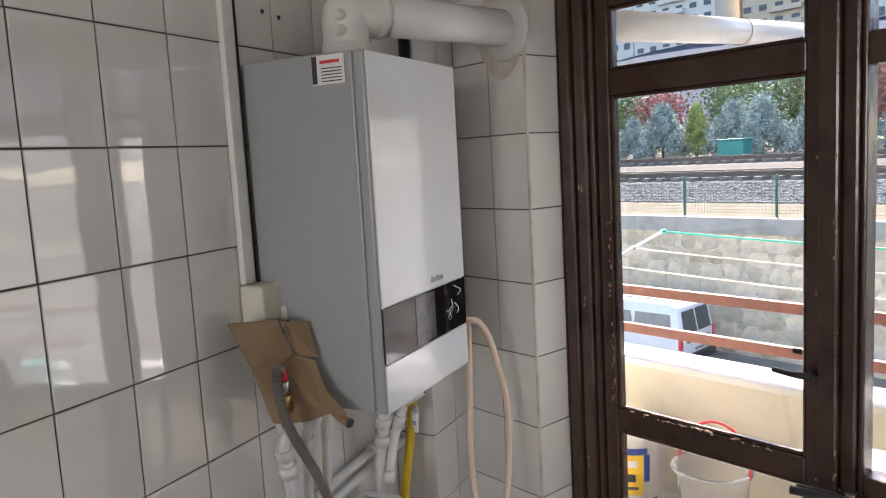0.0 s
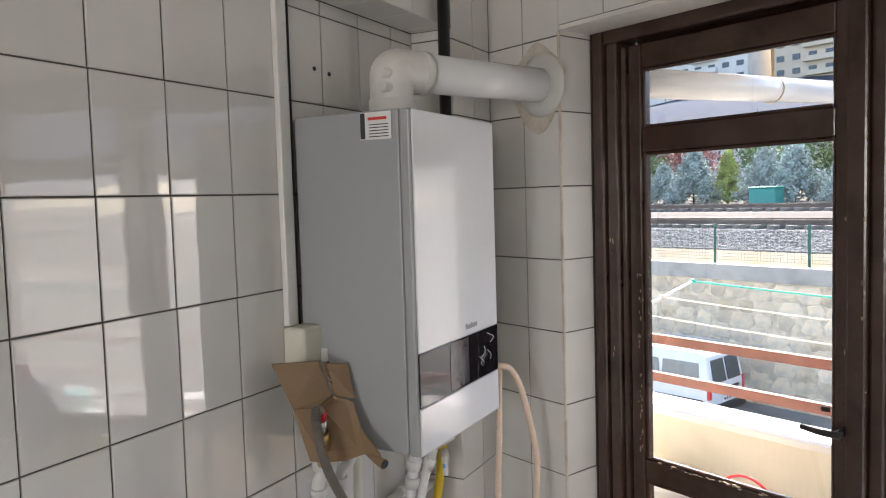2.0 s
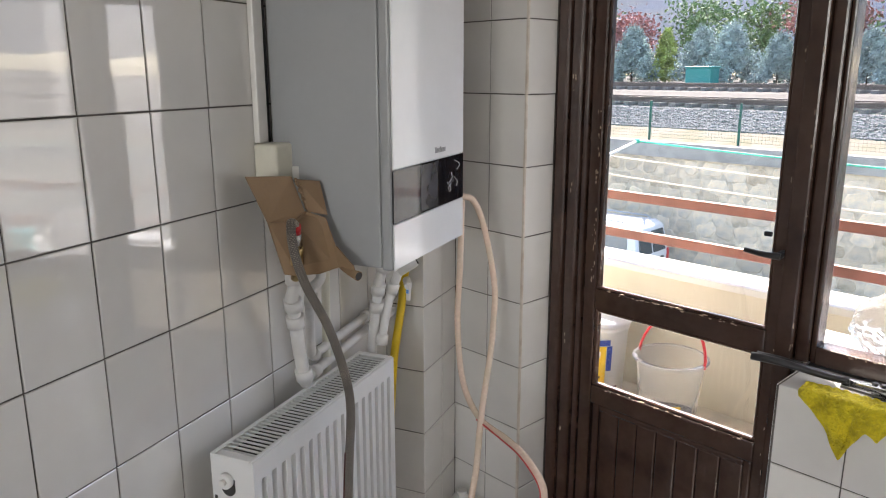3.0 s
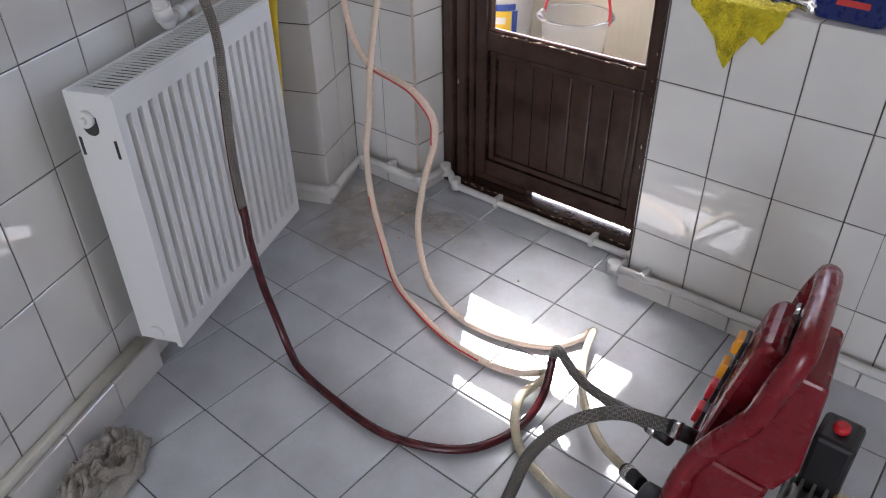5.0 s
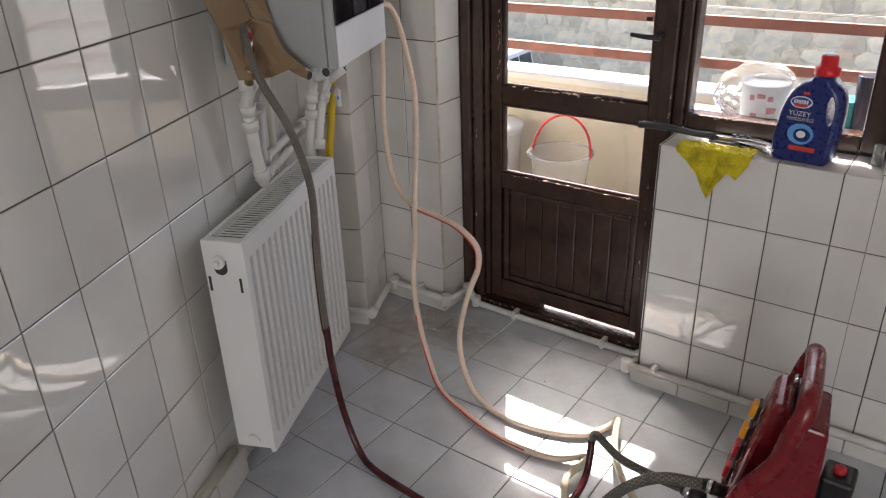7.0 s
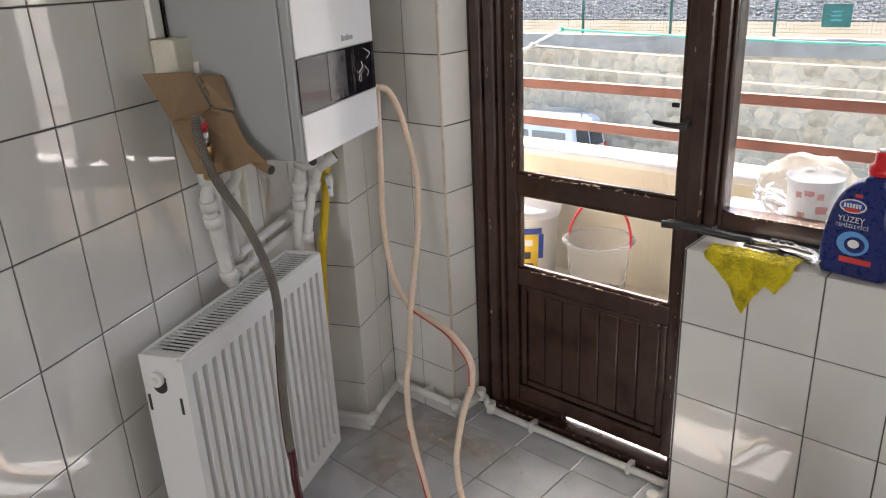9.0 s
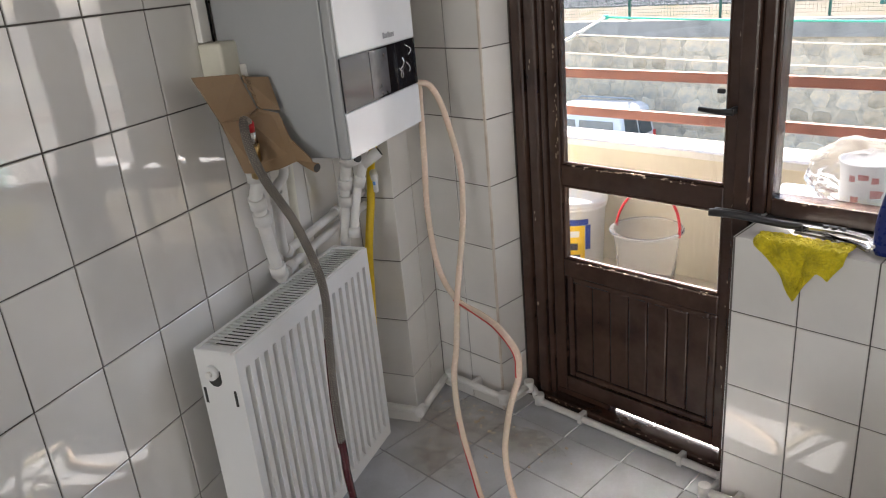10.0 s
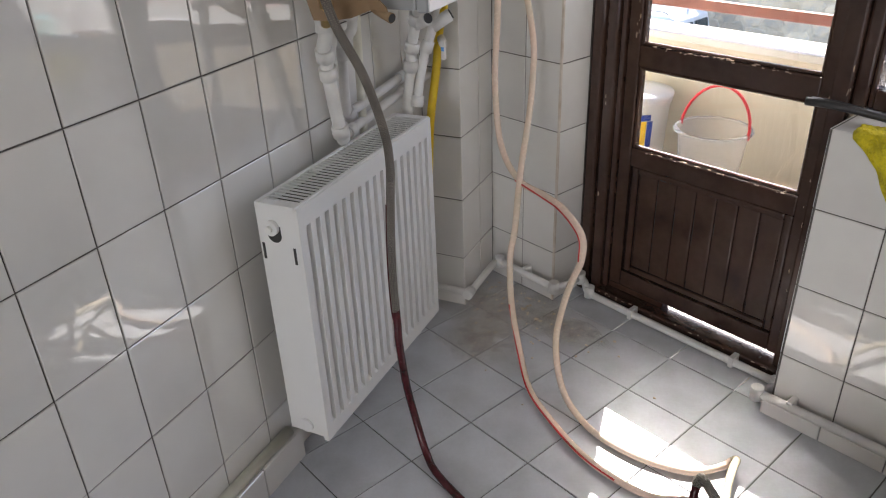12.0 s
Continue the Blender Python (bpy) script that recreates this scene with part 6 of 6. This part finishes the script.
bm = extrude_side([(-2.05, 0.30), (2.05, 0.30), (2.08, 0.72), (1.85, 0.92), (1.15, 1.08), (0.55, 1.66), (0.2, 1.79), (-1.7, 1.82), (-1.92, 1.72), (-2.06, 0.98)], 1.72, 0.14)
bmesh.ops.bevel(bm, geom=bm.edges[:], offset=0.06, segments=3, affect="EDGES", profile=0.5)
part("body", bm, CAR_WHITE, van, space=VAN, smooth=True)
for sy in (1, -1):
    for x0, x1 in ((-1.78, -0.78), (-0.70, 0.10)):
        bm = bmesh.new()
        v = [bm.verts.new((x, sy * (0.866 - 0.14 * (z - 1)), z)) for x, z in ((x0, 1.08), (x1, 1.08), (x1, 1.56), (x0 + 0.04, 1.56))]
        bm.faces.new(v)
        e = bmesh.ops.extrude_face_region(bm, geom=bm.faces[:])
        bmesh.ops.translate(bm, verts=[q for q in e["geom"] if isinstance(q, bmesh.types.BMVert)], vec=(0, -sy * 0.03, 0))
        part("side_window", bm, CAR_SIDE_GLASS, van, space=VAN)
    part("side_moulding", B(-1.9, 1.8, sy * 0.862 - 0.02, sy * 0.862 + 0.02, 0.60, 0.70, bev=0.01), BLACK_PLASTIC, van, space=VAN)
    part("roof_rail", T([VAN @ Vector((-1.6, sy * 0.62, 1.83)), VAN @ Vector((-1.5, sy * 0.62, 1.88)), VAN @ Vector((0.0, sy * 0.62, 1.88)), VAN @ Vector((0.1, sy * 0.62, 1.81))], 0.02, 8), GREY_METAL, van)
    tl = part("tail_light", B(-2.075, -1.99, sy * 0.80 - 0.06, sy * 0.80 + 0.06, 0.72, 1.08, bev=0.02), LABEL_RED, van, "red tail light", VAN)
    q = bmesh.new()
    y0, y1 = (0.05, 0.64) if sy > 0 else (-0.64, -0.05)
    v = [q.verts.new(p) for p in ((-2.075, y0, 1.08), (-2.075, y1, 1.08), (-1.962, y1 * 0.94, 1.62), (-1.962, y0, 1.62))]
    q.faces.new(v)
    e = bmesh.ops.extrude_face_region(q, geom=q.faces[:])
    bmesh.ops.translate(q, verts=[p for p in e["geom"] if isinstance(p, bmesh.types.BMVert)], vec=(0.06, 0, 0))
    part("rear_window", q, CAR_GLASS, van, space=VAN)
    for x in (-1.3, 1.3):
        wm = VAN @ Matrix.Translation((x, sy * 0.78, 0.31)) @ pose(0, 0, 0, 90, 0, 0)
        wh = part("wheel", lathe(bmesh.new(), [(0.20, -0.09), (0.31, -0.085), (0.31, 0.085), (0.20, 0.09)], (0, 0, 0), 24, wm), RUBBER, van)
        part("rim", lathe(bmesh.new(), [(0.19, -0.095), (0.19, 0.095)], (0, 0, 0), 16, wm), CHROME, wh)
part("windscreen", extrude_side([(1.12, 1.10), (1.145, 1.11), (0.62, 1.62), (0.60, 1.60)], 1.45, 0.1), CAR_GLASS, van, space=VAN)
part("rear_bumper", B(-2.12, -2.0, -0.84, 0.84, 0.32, 0.55, bev=0.04), BLACK_PLASTIC, van, space=VAN)
part("rear_strip", B(-2.085, -2.05, -0.55, 0.55, 0.84, 0.92, bev=0.01), BLACK_PLASTIC, van, space=VAN)
pl = part("number_plate", B(-2.09, -2.07, -0.26, 0.26, 0.60, 0.71), LABEL_WHITE, van, "white plate with plain dark bars", VAN)
pb = bmesh.new()
for y in (-0.2, -0.08, 0.06, 0.17):
    box(pb, -2.094, -2.0895, y - 0.035, y + 0.035, 0.625, 0.685)
part("plate_bars", pb, TEXT_DARK, pl, space=VAN)

# ---- tiles, each a piece of its own ----
TILE_MESH = {}


def tile_mesh(w, h, material, proud=0.003, inset=0.0016):
    key = (round(w, 3), round(h, 3), material.name)
    if key not in TILE_MESH:
        x, y, i = w / 2, h / 2, inset
        v = [(a * x, b * y, -0.0008) for a, b in ((-1, -1), (1, -1), (1, 1), (-1, 1))]
        v += [(a * x, b * y, proud - 0.001) for a, b in ((-1, -1), (1, -1), (1, 1), (-1, 1))]
        v += [(a * (x - i), b * (y - i), proud) for a, b in ((-1, -1), (1, -1), (1, 1), (-1, 1))]
        f = [(8, 9, 10, 11)]
        for k in range(4):
            m = (k + 1) % 4
            f += [(k, m, m + 4, k + 4), (k + 4, m + 4, m + 8, k + 8)]
        me = bpy.data.meshes.new("tile")
        me.from_pydata(v, [], f)
        me.materials.append(material)
        TILE_MESH[key] = me
    return TILE_MESH[key]


def tiling(parent, m, u0, u1, v0, v1, pu, pv, ou, ov, material, joint=0.0032, tilt=0.25, inside=None, holes=()):
    """Tiles on the plane m (x along, y up, z out), clipped to a rectangle; inside(u, v) tells where they lie."""
    rng = random.Random(int(1000 * (u0 + u1 + v0)) + len(TILE_MESH))
    for i in range(math.floor((u0 - ou) / pu), math.ceil((u1 - ou) / pu)):
        for k in range(math.floor((v0 - ov) / pv), math.ceil((v1 - ov) / pv)):
            a0, a1 = max(u0, ou + i * pu + joint / 2), min(u1, ou + (i + 1) * pu - joint / 2)
            b0, b1 = max(v0, ov + k * pv + joint / 2), min(v1, ov + (k + 1) * pv - joint / 2)
            if a1 - a0 < 0.006 or b1 - b0 < 0.006:
                continue
            cu, cv = (a0 + a1) / 2, (b0 + b1) / 2
            if inside and not inside(cu, cv):
                continue
            if any(h[0] < cu < h[1] and h[2] < cv < h[3] for h in holes):
                continue
            ob = new("tile", tile_mesh(a1 - a0, b1 - b0, material))
            ob.parent = parent
            ob.matrix_basis = m @ Matrix.Translation((cu, cv, 0)) @ pose(0, 0, 0, rng.gauss(0, tilt), rng.gauss(0, tilt), 0)


def plane(origin, along, up):
    a, u = Vector(along).normalized(), Vector(up).normalized()
    o = a.cross(u)
    return Matrix(((a.x, u.x, o.x, origin[0]), (a.y, u.y, o.y, origin[1]), (a.z, u.z, o.z, origin[2]), (0, 0, 0, 1)))


PU, PV = 0.152, 0.202
SD, ND = ROOM.to_3x3() @ Vector((1, 0, 0)), ROOM.to_3x3() @ Vector((0, 1, 0))
# left wall
tiling(wall_left, plane((0, 1.324, 0), (1, 0, 0), (0, 0, 1)), 0.10, COLX - 0.001, 0.001, BEAMZ, PU, PV, 1.31, 0.978, TILE)
# beam face and soffit
tiling(beam, plane((0, BEAMY + 0.004, 0), (1, 0, 0), (0, 0, 1)), 0.10, COLX - 0.001, BEAMZ, H - 0.01, PU, PV, 1.22, BEAMZ, TILE)
tiling(beam, plane((0, 0, BEAMZ + 0.004), (-1, 0, 0), (0, 1, 0)), -COLX + 0.001, -0.10, BEAMY + 0.002, 1.32, PU, 0.3, -1.22, BEAMY, TILE)
# column: face towards the room, face towards the door
tiling(column, plane((COLX, 0, 0), (0, -1, 0), (0, 0, 1)), -1.32, -COLY, 0.001, BEAMZ, PU, PV, -COLY - PU, 0.378, TILE)
tiling(column, plane((0, COLY + 0.004, 0), (1, 0, 0), (0, 0, 1)), COLX, 2.418, 0.001, H - 0.01, PU, PV, COLX - 0.02, 0.378, TILE)
# door wall
DW = plane(R(0, 0.004, 0), SD, (0, 0, 1))
tiling(wall_door, DW, 0.133, OP0, 0.001, H - 0.01, PU, PV, 0.273, 0.378, TILE)
tiling(wall_door, DW, OP0 + 0.001, OP1, OPT + 0.001, H - 0.01, PU, PV, 0.41, 0.378, TILE)
tiling(wall_door, DW, OP1 + 0.001, 3.0, 0.001, H - 0.01, PU, PV, 1.316, 0.378, TILE)
tiling(wall_door, plane(R(OP0 - 0.0005, 0, 0), ND, (0, 0, 1)) , 0.006, 0.128, 0.001, OPT - 0.002, 0.2, PV, -0.05, 0.378, TILE)
tiling(wall_door, plane(R(OP1 + 0.0005, 0, 0), -ND, (0, 0, 1)), -0.128, -0.006, SILL, OPT - 0.002, 0.2, PV, -0.15, 0.378, TILE)
tiling(parapet, DW, 1.162, OP1, 0.001, SILL - 0.006, PU, PV, 1.316, 0.378, TILE)
tiling(parapet, plane(R(1.1605, 0, 0), -ND, (0, 0, 1)), -0.125, -0.006, 0.001, SILL - 0.006, 0.2, PV, -0.15, 0.378, TILE)
tiling(parapet, plane(R(0, 0, SILL - 0.008), SD, ND), 1.162, OP1 - 0.001, 0.0, 0.165, PU, 0.2, 1.316, 0.0, TILE)
# floor
FU = 0.202


def on_floor(s, n):
    return n > -(s + 0.13) * 0.917 / 0.399 and (n < 0 or OP0 - 0.08 < s < 1.2)


tiling(floor, plane(R(0, 0, -0.003), SD, ND), -0.05, 2.9, -2.3, 0.13, FU, FU, 0.657, -0.602, FLOOR_TILE, tilt=0.08, inside=on_floor)
